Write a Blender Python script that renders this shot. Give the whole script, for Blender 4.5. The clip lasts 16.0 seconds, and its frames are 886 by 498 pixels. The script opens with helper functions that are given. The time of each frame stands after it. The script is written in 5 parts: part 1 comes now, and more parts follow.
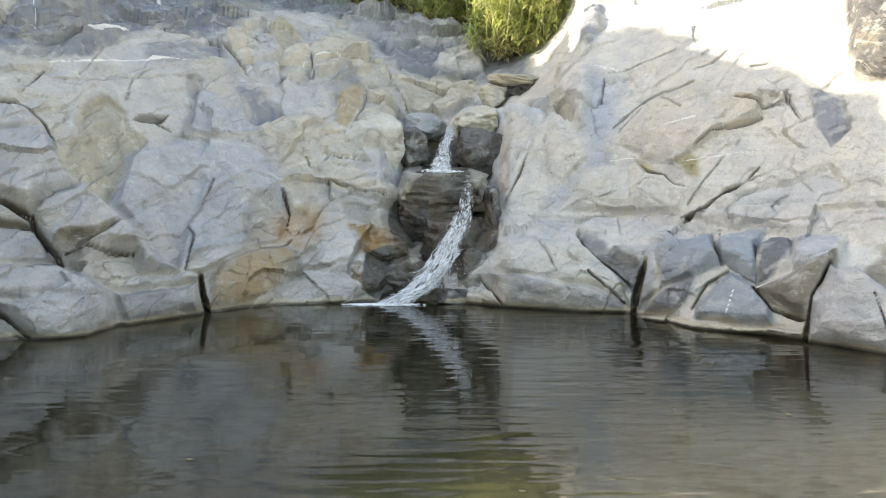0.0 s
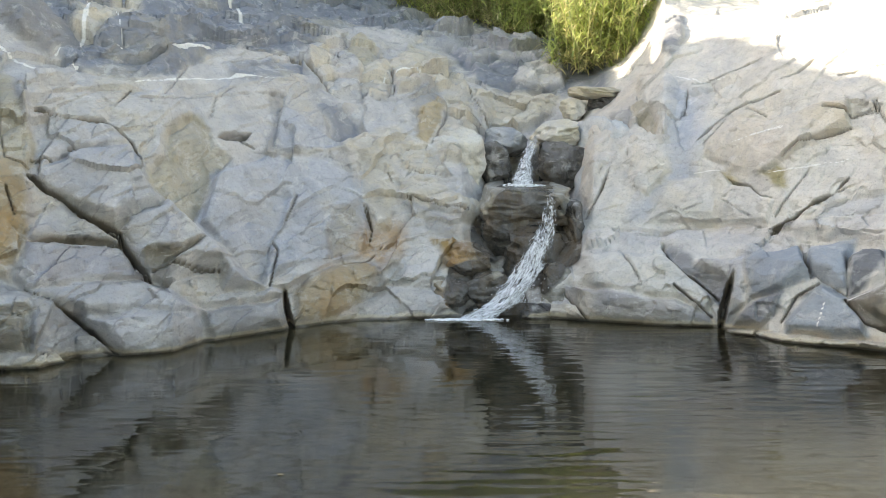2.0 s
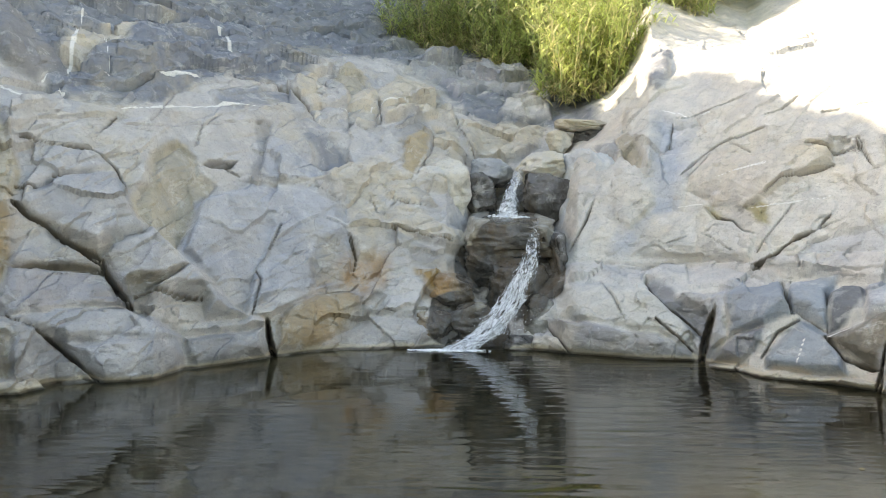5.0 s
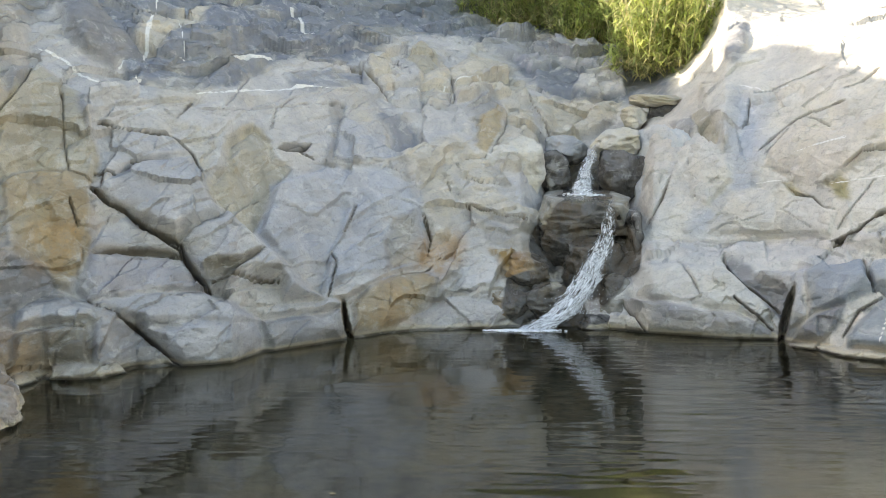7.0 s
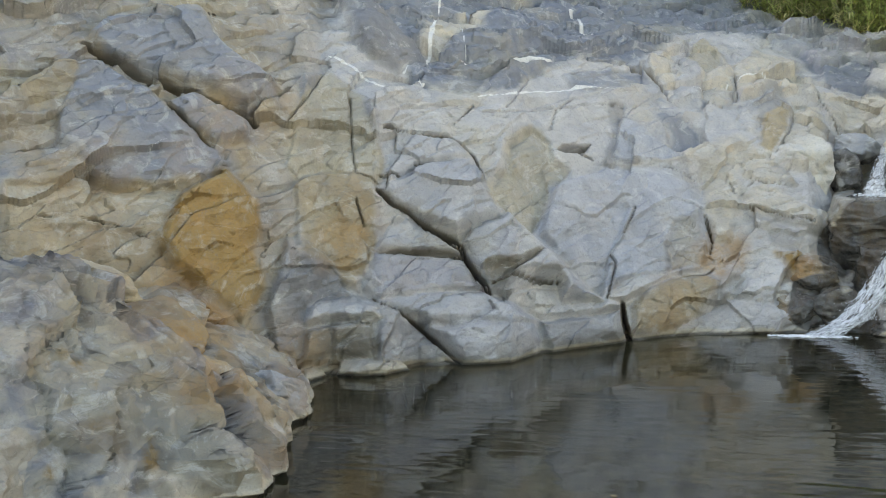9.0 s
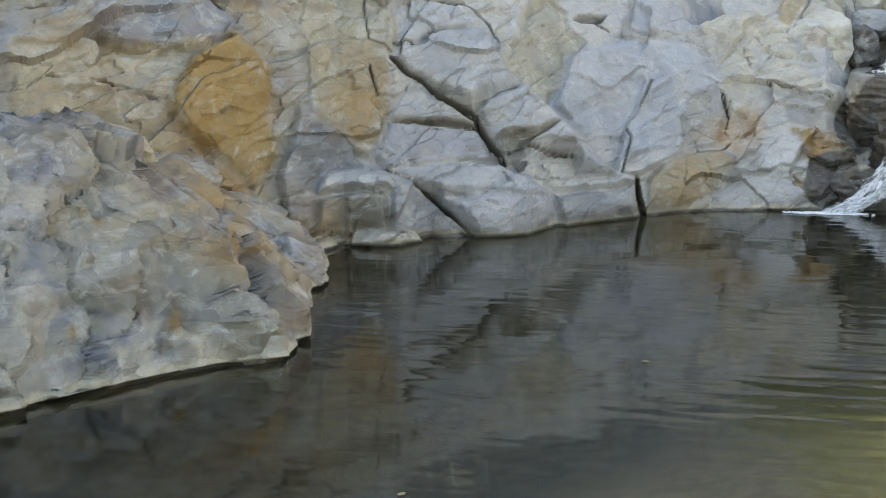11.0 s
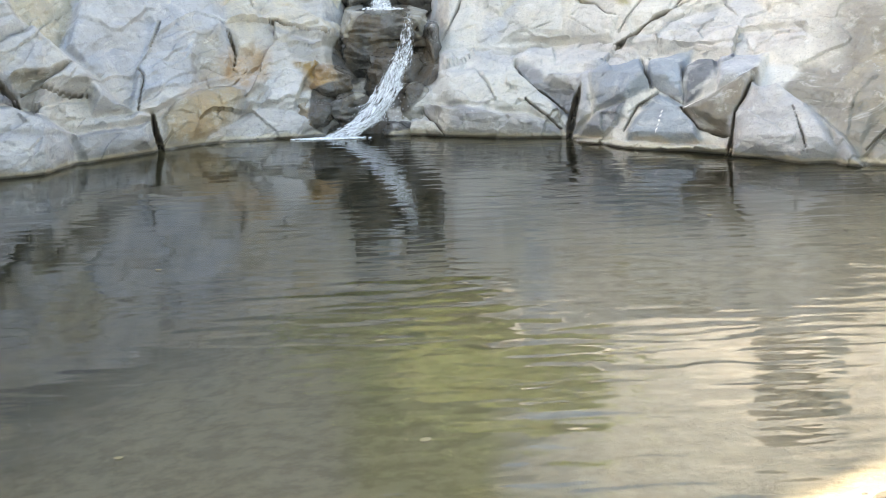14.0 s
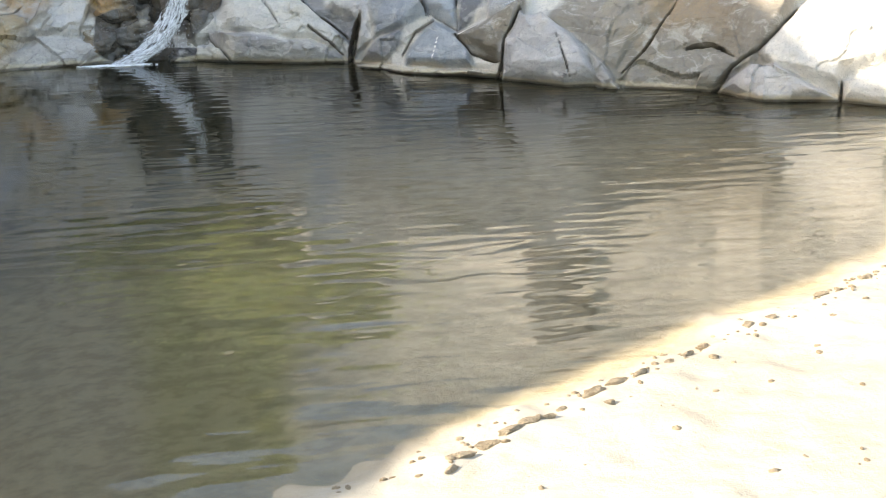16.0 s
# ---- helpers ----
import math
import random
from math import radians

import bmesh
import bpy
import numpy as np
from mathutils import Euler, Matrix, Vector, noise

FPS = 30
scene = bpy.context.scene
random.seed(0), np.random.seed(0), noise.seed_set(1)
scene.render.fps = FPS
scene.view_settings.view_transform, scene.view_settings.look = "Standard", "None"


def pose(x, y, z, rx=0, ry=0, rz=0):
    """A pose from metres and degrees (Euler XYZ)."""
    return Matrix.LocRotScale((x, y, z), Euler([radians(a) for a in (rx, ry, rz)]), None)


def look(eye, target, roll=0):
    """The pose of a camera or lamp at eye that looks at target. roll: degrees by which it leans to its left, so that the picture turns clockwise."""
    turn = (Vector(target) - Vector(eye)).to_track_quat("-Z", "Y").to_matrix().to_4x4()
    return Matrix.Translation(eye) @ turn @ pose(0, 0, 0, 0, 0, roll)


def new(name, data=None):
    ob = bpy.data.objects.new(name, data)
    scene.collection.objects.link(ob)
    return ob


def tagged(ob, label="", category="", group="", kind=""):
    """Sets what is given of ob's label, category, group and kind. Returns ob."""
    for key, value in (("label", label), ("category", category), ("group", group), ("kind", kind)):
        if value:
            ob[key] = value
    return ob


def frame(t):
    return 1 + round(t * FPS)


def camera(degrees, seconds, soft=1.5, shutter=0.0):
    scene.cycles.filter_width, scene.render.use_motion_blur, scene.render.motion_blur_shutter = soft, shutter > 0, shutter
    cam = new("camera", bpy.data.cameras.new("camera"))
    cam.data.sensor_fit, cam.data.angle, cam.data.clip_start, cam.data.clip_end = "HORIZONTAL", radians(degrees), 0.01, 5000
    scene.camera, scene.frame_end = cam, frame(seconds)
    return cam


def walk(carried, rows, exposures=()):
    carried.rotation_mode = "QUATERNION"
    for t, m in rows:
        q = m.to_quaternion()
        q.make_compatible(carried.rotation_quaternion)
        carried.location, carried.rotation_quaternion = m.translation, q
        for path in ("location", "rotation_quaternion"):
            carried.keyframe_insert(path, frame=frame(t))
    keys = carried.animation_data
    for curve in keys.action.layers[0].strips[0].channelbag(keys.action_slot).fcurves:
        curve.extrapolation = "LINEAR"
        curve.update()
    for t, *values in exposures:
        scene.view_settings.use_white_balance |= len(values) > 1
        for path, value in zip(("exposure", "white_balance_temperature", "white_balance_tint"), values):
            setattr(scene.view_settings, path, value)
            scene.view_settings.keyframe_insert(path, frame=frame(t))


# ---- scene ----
cam = camera(37.48, 16.0, soft=1.0)
# seconds, place, yaw, pitch, roll
PATH = [
    (0, 0.008, 0.017, 1.731, -0.00, -6.70, -0.09),
    (0.5, 0.043, -0.003, 1.681, -0.76, -6.84, 0.10),
    (1, -0.003, 0.020, 1.733, 0.02, -6.95, 0.37),
    (1.5, -0.012, 0.023, 1.712, 1.24, -6.66, 0.16),
    (2, -0.065, 0.059, 1.715, 3.19, -5.98, 0.69),
    (2.5, -0.026, 0.055, 1.749, 5.02, -5.70, 0.76),
    (3, -0.016, 0.044, 1.734, 5.14, -4.97, 0.29),
    (3.5, -0.019, 0.039, 1.706, 4.79, -5.01, 0.14),
    (4, 0.011, 0.028, 1.742, 2.88, -4.81, -0.15),
    (6.5, 0.016, 0.071, 1.778, 4.05, -5.64, 0.37),
    (7, 0.013, 0.066, 1.835, 6.15, -6.11, 0.85),
    (7.5, -0.013, 0.005, 1.844, 8.25, -6.00, 0.61),
    (8, -0.035, -0.007, 1.903, 13.71, -5.86, 1.59),
    (8.5, -0.029, 0.053, 1.908, 16.78, -6.04, 1.74),
    (8.7, -0.022, 0.074, 1.874, 17.90, -5.41, 1.93),
    (11, -0.301, 0.169, 1.653, 17.45, -10.49, 1.04),
    (11.5, -0.257, 0.057, 1.694, 11.53, -10.69, 1.11),
    (12, -0.259, -0.115, 1.682, 9.52, -14.20, 2.40),
    (12.5, -0.254, -0.199, 1.718, 10.59, -10.31, 1.25),
    (13, -0.226, -0.288, 1.697, 11.85, -14.14, -2.65),
    (13.5, -0.168, -0.402, 1.718, 5.75, -13.52, 1.91),
    (14, 0.011, -0.528, 1.591, -2.63, -13.00, 1.47),
    (14.5, 0.035, -0.642, 1.773, -1.08, -13.84, 1.95),
    (15, 0.018, -0.805, 1.788, -3.15, -16.11, -0.77),
    (15.5, -0.020, -0.910, 1.812, -7.28, -15.98, 0.09),
    (16, -0.048, -1.083, 1.798, -12.01, -17.02, 0.58),
]
walk(cam, [(t, pose(x, y, z, 90 + p, r, w)) for t, x, y, z, w, p, r in PATH], [(0, 2.19, 8900, 10), (8.5, 2.14, 8900, 10), (11, 2.18, 8500, 10), (11.5, 2.33, 8500, 10), (12.5, 2.63, 8500, 10), (14, 2.68, 8500, 10), (15, 2.63, 8500, 10), (16, 2.23, 8500, 10)])

SKY, SUN = 0.13, 2.5
# world, sun and exposure
SUN_AZ, SUN_EL = 95.0, 27.0   # degrees to the left of north, and up
world = bpy.data.worlds.new("world")
scene.world = world
world.use_nodes = True
wn = world.node_tree
sky = wn.nodes.new("ShaderNodeTexSky")
sky.sky_type, sky.sun_disc = "NISHITA", False
sky.sun_elevation, sky.sun_rotation = radians(SUN_EL), radians(-SUN_AZ)
wn.links.new(sky.outputs[0], wn.nodes["Background"].inputs[0])
wn.nodes["Background"].inputs[1].default_value = SKY
sun = new("sun", bpy.data.lights.new("sun", "SUN"))
sun.data.energy, sun.data.angle, sun.data.color = SUN, radians(0.5), (1.0, 0.985, 0.965)
a, e = radians(SUN_AZ), radians(SUN_EL)
sun.matrix_world = look((0, 0, 30), (math.sin(a) * math.cos(e), -math.cos(a) * math.cos(e), 30 - math.sin(e)))


# ---- noise on arrays ----
def lattice(ix, iy, iz, k):
    h = (ix.astype(np.int64) * 73856093) ^ (iy.astype(np.int64) * 19349663) ^ (iz.astype(np.int64) * 83492791) ^ (k * 2654435761)
    h = (h ^ (h >> 13)) * 1274126177 & 0xFFFFFFFF
    h = (h ^ (h >> 15)) * 2246822519 & 0xFFFFFFFF
    return ((h ^ (h >> 13)) & 0xFFFFFF) / 0xFFFFFF * 2 - 1


def smooth_noise(x, y, z, k=0):
    x0, y0, z0 = np.floor(x), np.floor(y), np.floor(z)
    fx, fy, fz = x - x0, y - y0, z - z0
    fx, fy, fz = [f * f * f * (f * (f * 6 - 15) + 10) for f in (fx, fy, fz)]
    out = 0
    for i in (0, 1):
        for j in (0, 1):
            for l in (0, 1):
                w = (fx if i else 1 - fx) * (fy if j else 1 - fy) * (fz if l else 1 - fz)
                out = out + w * lattice(x0 + i, y0 + j, z0 + l, k)
    return out


def fbm(x, y, z, size, octaves=4, k=0):
    out, amp, f = 0, 1.0, 1.0 / size
    for o in range(octaves):
        out = out + amp * smooth_noise(x * f + 17.3 * o, y * f - 9.1 * o, z * f + 4.7 * o, k + o)
        amp, f = amp * 0.5, f * 2.1
    return out


def joints(s, z, size, turn, k):
    """Facets of jointed rock: cells with their own level and tilt. Gives height in units of size, and the distance to the next joint."""
    c, q = math.cos(turn), math.sin(turn)
    u, v = (c * s + q * z) / size, (-q * s + c * z) / (size * 0.55)
    iu, iv = np.floor(u), np.floor(v)
    best = np.full(np.shape(u), 9.0)
    second = np.full(np.shape(u), 9.0)
    h = np.zeros(np.shape(u))
    for i in (-1, 0, 1):
        for j in (-1, 0, 1):
            a, b = iu + i, iv + j
            o = np.zeros_like(a)
            pu, pv = a + 0.5 + 0.45 * lattice(a, b, o, k), b + 0.5 + 0.45 * lattice(a, b, o, k + 1)
            d = np.hypot(u - pu, v - pv)
            lev = 0.35 * lattice(a, b, o, k + 2) + 0.5 * lattice(a, b, o, k + 3) * (u - pu) + 0.5 * lattice(a, b, o, k + 4) * (v - pv)
            near = d < best
            second = np.where(near, best, np.minimum(second, d))
            h = np.where(near, lev, h)
            best = np.where(near, d, best)
    return h * size, (second - best) * size


# ---- materials ----
def nodes_of(name):
    m = bpy.data.materials.new(name)
    m.use_nodes = True
    return m, m.node_tree, m.node_tree.nodes["Principled BSDF"]


def noise_node(nt, vec, scale, detail=6, rough=0.6, distort=0.0):
    n = nt.nodes.new("ShaderNodeTexNoise")
    n.inputs["Scale"].default_value, n.inputs["Detail"].default_value = scale, detail
    n.inputs["Roughness"].default_value, n.inputs["Distortion"].default_value = rough, distort
    nt.links.new(vec, n.inputs["Vector"])
    return n.outputs["Fac"]


def ramp(nt, fac, lo, hi, a=0.0, b=1.0):
    r = nt.nodes.new("ShaderNodeMapRange")
    r.interpolation_type = "SMOOTHSTEP"
    for i, v in ((1, lo), (2, hi), (3, a), (4, b)):
        r.inputs[i].default_value = v
    nt.links.new(fac, r.inputs[0])
    return r.outputs[0]


def math_node(nt, op, a, b):
    n = nt.nodes.new("ShaderNodeMath")
    n.operation = op
    for i, v in enumerate((a, b)):
        if isinstance(v, (int, float)):
            n.inputs[i].default_value = v
        else:
            nt.links.new(v, n.inputs[i])
    return n.outputs[0]


def mix(nt, fac, a, b):
    n = nt.nodes.new("ShaderNodeMix")
    n.data_type = "RGBA"
    for i, v in ((0, fac), (6, a), (7, b)):
        if isinstance(v, tuple):
            n.inputs[i].default_value = (*v, 1)
        elif isinstance(v, (int, float)):
            n.inputs[i].default_value = v
        else:
            nt.links.new(v, n.inputs[i])
    return n.outputs[2]


def attribute(nt, name):
    n = nt.nodes.new("ShaderNodeAttribute")
    n.attribute_name = name
    return n.outputs["Fac"]


def stretched(nt, vec, scale, turn=(0, 0, 0)):
    n = nt.nodes.new("ShaderNodeMapping")
    n.inputs["Scale"].default_value = scale
    n.inputs["Rotation"].default_value = turn
    nt.links.new(vec, n.inputs["Vector"])
    return n.outputs[0]


CREAM, OCHRE, WET = (0.62, 0.53, 0.36), (0.50, 0.27, 0.075), (0.085, 0.066, 0.05)


def chips(nt, pos, bend, size, slope, turn):
    """Height of broken facets: each cell of stone is a small plane with a tilt of its own."""
    at = nt.nodes.new("ShaderNodeVectorMath")
    at.operation = "MULTIPLY_ADD"
    nt.links.new(bend, at.inputs[0])
    at.inputs[1].default_value = (0.35, 0.35, 0.35)
    nt.links.new(stretched(nt, pos, (1 / size, 1 / size, 2.2 / size), turn), at.inputs[2])
    cell = nt.nodes.new("ShaderNodeTexVoronoi")
    cell.inputs["Scale"].default_value = 1.0
    nt.links.new(at.outputs[0], cell.inputs["Vector"])
    off, tilt, dot = [nt.nodes.new("ShaderNodeVectorMath") for _ in range(3)]
    off.operation, tilt.operation, dot.operation = "SUBTRACT", "SUBTRACT", "DOT_PRODUCT"
    nt.links.new(at.outputs[0], off.inputs[0])
    nt.links.new(cell.outputs["Position"], off.inputs[1])
    nt.links.new(cell.outputs["Color"], tilt.inputs[0])
    tilt.inputs[1].default_value = (0.5, 0.5, 0.5)
    nt.links.new(off.outputs[0], dot.inputs[0])
    nt.links.new(tilt.outputs[0], dot.inputs[1])
    return math_node(nt, "MULTIPLY", dot.outputs["Value"], size * slope)


def rock_material(name, base, second, warm, rough=0.8, broken=1.0):
    """Jointed, water-worn granite: two greys, warm iron stains (warm: how much), fine grain, hairline cracks, quartz veins, damp parts."""
    m, nt, b = nodes_of(name)
    pos = nt.nodes.new("ShaderNodeNewGeometry").outputs["Position"]
    big = noise_node(nt, pos, 1.1, 5, 0.62, 0.6)
    streak = noise_node(nt, stretched(nt, pos, (2.2, 2.2, 0.9), (0.3, 0.5, 0)), 1.6, 6, 0.65, 0.8)
    mid = noise_node(nt, pos, 6.0, 6, 0.65, 0.3)
    fine = noise_node(nt, pos, 60.0, 4, 0.7)
    col = mix(nt, ramp(nt, streak, 0.36, 0.66), base, second)
    col = mix(nt, math_node(nt, "MULTIPLY", ramp(nt, big, 0.44, 0.64), warm), col, CREAM)
    if name.startswith("wall_rock"):
        tint = nt.nodes.new("ShaderNodeAttribute")
        tint.attribute_name = "tone"
        dark = nt.nodes.new("ShaderNodeMix")
        dark.data_type, dark.blend_type = "RGBA", "MULTIPLY"
        nt.links.new(ramp(nt, streak, 0.38, 0.68), dark.inputs[0])
        nt.links.new(tint.outputs["Color"], dark.inputs[6])
        dark.inputs[7].default_value = (0.80, 0.82, 0.86, 1)
        col = mix(nt, math_node(nt, "MULTIPLY", ramp(nt, big, 0.5, 0.68), 0.30), dark.outputs[2], CREAM)
    col = mix(nt, math_node(nt, "MULTIPLY", ramp(nt, mid, 0.52, 0.7), 0.28), col, (base[0] * 0.62, base[1] * 0.62, base[2] * 0.64))
    col = mix(nt, math_node(nt, "MULTIPLY", ramp(nt, mid, 0.46, 0.32), 0.3), col, (0.72, 0.70, 0.66))
    seam = noise_node(nt, stretched(nt, pos, (1.0, 1.0, 1.9), (0.2, 0.75, 0.3)), 2.6, 9, 0.68, 1.6)
    col = mix(nt, math_node(nt, "MULTIPLY", ramp(nt, seam, 0.55, 0.66), 0.2), col, (base[0] * 0.55, base[1] * 0.56, base[2] * 0.58))
    col = mix(nt, math_node(nt, "MULTIPLY", ramp(nt, seam, 0.45, 0.36), 0.3), col, (0.78, 0.76, 0.71))
    stain = math_node(nt, "MULTIPLY", attribute(nt, "stain"), ramp(nt, mid, 0.32, 0.6, 0.35, 1.15))
    col = mix(nt, stain, col, OCHRE)
    # hairline cracks
    vor = nt.nodes.new("ShaderNodeTexVoronoi")
    vor.feature = "DISTANCE_TO_EDGE"
    vor.inputs["Scale"].default_value = 1.3
    warp = nt.nodes.new("ShaderNodeVectorMath")
    warp.operation = "MULTIPLY_ADD"
    nz = nt.nodes.new("ShaderNodeTexNoise")
    nz.inputs["Scale"].default_value, nz.inputs["Detail"].default_value = 1.8, 3
    nt.links.new(pos, nz.inputs["Vector"])
    nt.links.new(nz.outputs["Color"], warp.inputs[0])
    warp.inputs[1].default_value = (0.5, 0.5, 0.5)
    nt.links.new(stretched(nt, pos, (0.8, 0.8, 2.6), (0.0, 0.65, 0.0)), warp.inputs[2])
    nt.links.new(warp.outputs[0], vor.inputs["Vector"])
    crack = math_node(nt, "MULTIPLY", ramp(nt, vor.outputs["Distance"], 0.009, 0.002), ramp(nt, big, 0.47, 0.6))
    col = mix(nt, math_node(nt, "MULTIPLY", crack, 0.12), col, (0.16, 0.14, 0.12))
    # quartz
    col = mix(nt, ramp(nt, attribute(nt, "vein"), 0.35, 0.75), col, (0.82, 0.80, 0.76))
    if name.startswith("wall_rock"):  # open joints: soil brown, with their shade put in by groove depth
        col = mix(nt, math_node(nt, "MULTIPLY", ramp(nt, attribute(nt, "crack"), 0.0, 0.06), 0.7), col, (0.20, 0.165, 0.12))
    # pale mineral rim over the water line
    sep = nt.nodes.new("ShaderNodeSeparateXYZ")
    nt.links.new(pos, sep.inputs[0])
    rim_h = math_node(nt, "SUBTRACT", sep.outputs[2], math_node(nt, "MULTIPLY", math_node(nt, "SUBTRACT", mid, 0.5), 0.10))
    rim = ramp(nt, rim_h, 0.06, 0.03)
    col = mix(nt, math_node(nt, "MULTIPLY", rim, 0.75), col, (0.60, 0.52, 0.38))
    damp_line = ramp(nt, sep.outputs[2], 0.03, 0.008)
    wet = math_node(nt, "MAXIMUM", math_node(nt, "MULTIPLY", ramp(nt, attribute(nt, "wet"), 0.3, 0.65), ramp(nt, mid, 0.3, 0.55, 0.75, 1.0)), math_node(nt, "MULTIPLY", damp_line, 0.85))
    col = mix(nt, wet, col, mix(nt, ramp(nt, streak, 0.38, 0.62), mix(nt, ramp(nt, mid, 0.35, 0.62), (0.045, 0.043, 0.042), (0.17, 0.165, 0.155)), (0.13, 0.10, 0.07)))
    col = mix(nt, math_node(nt, "MULTIPLY", ramp(nt, fine, 0.5, 0.72), 0.4), col, (0.2, 0.2, 0.2))
    col = mix(nt, ramp(nt, sep.outputs[2], 0.0, -0.04), col, (0.07, 0.06, 0.035))
    if name.startswith("wall_rock"):  # scrub on the hillside over the walls
        col = mix(nt, attribute(nt, "scrub"), col, mix(nt, ramp(nt, fine, 0.35, 0.65), (0.09, 0.13, 0.03), (0.24, 0.28, 0.08)))
    nt.links.new(col, b.inputs["Base Color"])
    nt.links.new(ramp(nt, wet, 0.0, 1.0, rough, 0.24), b.inputs["Roughness"])
    b.inputs["Specular IOR Level"].default_value = 0.35
    h = math_node(nt, "ADD", math_node(nt, "MULTIPLY", mid, 0.012), math_node(nt, "MULTIPLY", fine, 0.003))
    h = math_node(nt, "ADD", h, math_node(nt, "MULTIPLY", noise_node(nt, stretched(nt, pos, (1, 1, 2.2), (0.4, 0.7, 0)), 14.0, 6, 0.7, 0.6), 0.016))
    h = math_node(nt, "ADD", h, math_node(nt, "MULTIPLY", seam, 0.014))
    h = math_node(nt, "SUBTRACT", h, math_node(nt, "MULTIPLY", crack, 0.006))
    for size, slope, turn in ((0.30, 0.7, (0.3, 0.65, 0.2)), (0.095, 0.5, (-0.2, 0.5, 0.6))):
        h = math_node(nt, "ADD", h, chips(nt, pos, warp.outputs[0], size, slope * broken, turn))
    bump = nt.nodes.new("ShaderNodeBump")
    bump.inputs["Strength"].default_value, bump.inputs["Distance"].default_value = 0.8, 1.0
    nt.links.new(h, bump.inputs["Height"])
    nt.links.new(bump.outputs[0], b.inputs["Normal"])
    return m


ROCK = {
    "cream": rock_material("cream_rock", (0.68, 0.63, 0.53), (0.58, 0.56, 0.52), 0.7, broken=0.8),
    "tan": rock_material("tan_rock", (0.53, 0.46, 0.34), (0.44, 0.41, 0.35), 0.7),
    "mixed": rock_material("mixed_rock", (0.31, 0.315, 0.31), (0.42, 0.36, 0.26), 0.4),
    "grey": rock_material("grey_rock", (0.33, 0.35, 0.37), (0.41, 0.41, 0.41), 0.2),
    "bluepale": rock_material("blue_pale_rock", (0.54, 0.57, 0.59), (0.64, 0.63, 0.60), 0.3, broken=0.5),
    "brown": rock_material("brown_rock", (0.29, 0.28, 0.25), (0.36, 0.32, 0.26), 0.3),
    "brownred": rock_material("rust_rock", (0.32, 0.22, 0.14), (0.30, 0.25, 0.18), 0.2),
    "wet": rock_material("wet_rock", (0.17, 0.16, 0.15), (0.07, 0.064, 0.058), 0.0, 0.25),
}
OUTCROP_ROCK = rock_material("wall_rock_broken", (0.45, 0.44, 0.42), (0.36, 0.36, 0.36), 0.4, broken=1.5)
WALL_ROCK = rock_material("wall_rock", (0.61, 0.60, 0.57), (0.48, 0.50, 0.52), 0.4, broken=0.6)

# ---- shape of the canyon, as polar plan round the pool: degrees to the left of north, metres ----
FOOT_AZ = [-75, -50, -34, -32, -28.6, -26.4, -21.5, -19, -15.8, -13.9, -11, -9.9, -8.1, -5, -2.6, -0.9, 2.4, 4.9, 7.4, 10.1, 12.3, 14.3, 15.4, 17.6, 19.5, 21, 23.3, 25, 28, 33, 40, 55, 80, 130]
FOOT_R = [7.5, 8.2, 8.85, 8.9, 8.85, 9.08, 9.16, 9.3, 9.55, 9.77, 9.95, 10.17, 10.45, 10.53, 10.7, 10.9, 10.95, 10.92, 10.82, 10.52, 10.22, 9.98, 9.71, 9.63, 9.6, 9.4, 9.5, 9.2, 8.9, 8.5, 7.8, 6.6, 6.0, 6.5]
SET_Z = [-1.5, 0, 0.5, 0.65, 1.0, 1.5, 2.0, 2.5, 3.0, 4.0, 6.0, 9.0, 15.0]
SETBACK = {  # how far the rock leans back at those heights
    -75: [-1.0, 0, .2, .4, .8, 1.4, 2.1, 3.0, 5.0, 7.0, 10, 13, 18],
    -34: [-.6, 0, .35, .5, .8, 1.2, 1.7, 2.2, 2.8, 4.2, 8, 12, 17],
    -20: [-.5, 0, .25, .45, .7, 1.05, 1.5, 2.0, 2.5, 3.6, 8, 12, 16],
    -10: [-.4, 0, .18, .70, .85, 1.2, 1.75, 2.5, 5.5, 9.0, 12, 14, 17],
    -6.0: [-.4, 0, .19, .72, .9, 1.25, 1.85, 2.6, 3.6, 7.5, 12, 14, 17],
    -4.2: [-.4, 0, .2, .75, .95, 1.5, 2.6, 4.6, 7.0, 9.5, 12, 14, 17],
    -3.0: [-.4, 0, .25, .7, .95, 1.7, 3.2, 4.8, 7.0, 9.5, 12, 14, 17],
    -1.9: [-.4, 0, .6, .8, 1.9, 2.6, 3.2, 4.8, 7.0, 9.5, 12, 14, 17],
    1.2: [-.4, 0, .7, .9, 1.7, 2.3, 2.8, 4.3, 6.6, 9.0, 12, 14, 17],
    2.7: [-.4, 0, .3, .4, .75, 1.5, 2.6, 4.2, 6.5, 9.0, 12, 14, 17],
    5.0: [-.4, 0, .25, .35, .6, 1.2, 2.1, 3.3, 5.8, 8.5, 11, 13, 16],
    10: [-.4, 0, .2, .27, .45, .85, 1.4, 2.4, 5.0, 7.5, 10, 12, 15],
    17: [-.4, 0, .25, .32, .5, .8, 1.2, 2.0, 3.6, 6.0, 9, 11, 14],
    24: [-.4, 0, .2, .25, .35, .55, .8, 1.2, 1.8, 3.2, 5.5, 8.5, 12],
    40: [-.4, 0, .15, .2, .3, .5, .8, 1.1, 1.5, 2.4, 4.0, 6.5, 11],
    130: [-.4, 0, .2, .3, .5, .8, 1.2, 1.6, 2.0, 3.0, 5.0, 8.0, 12],
}
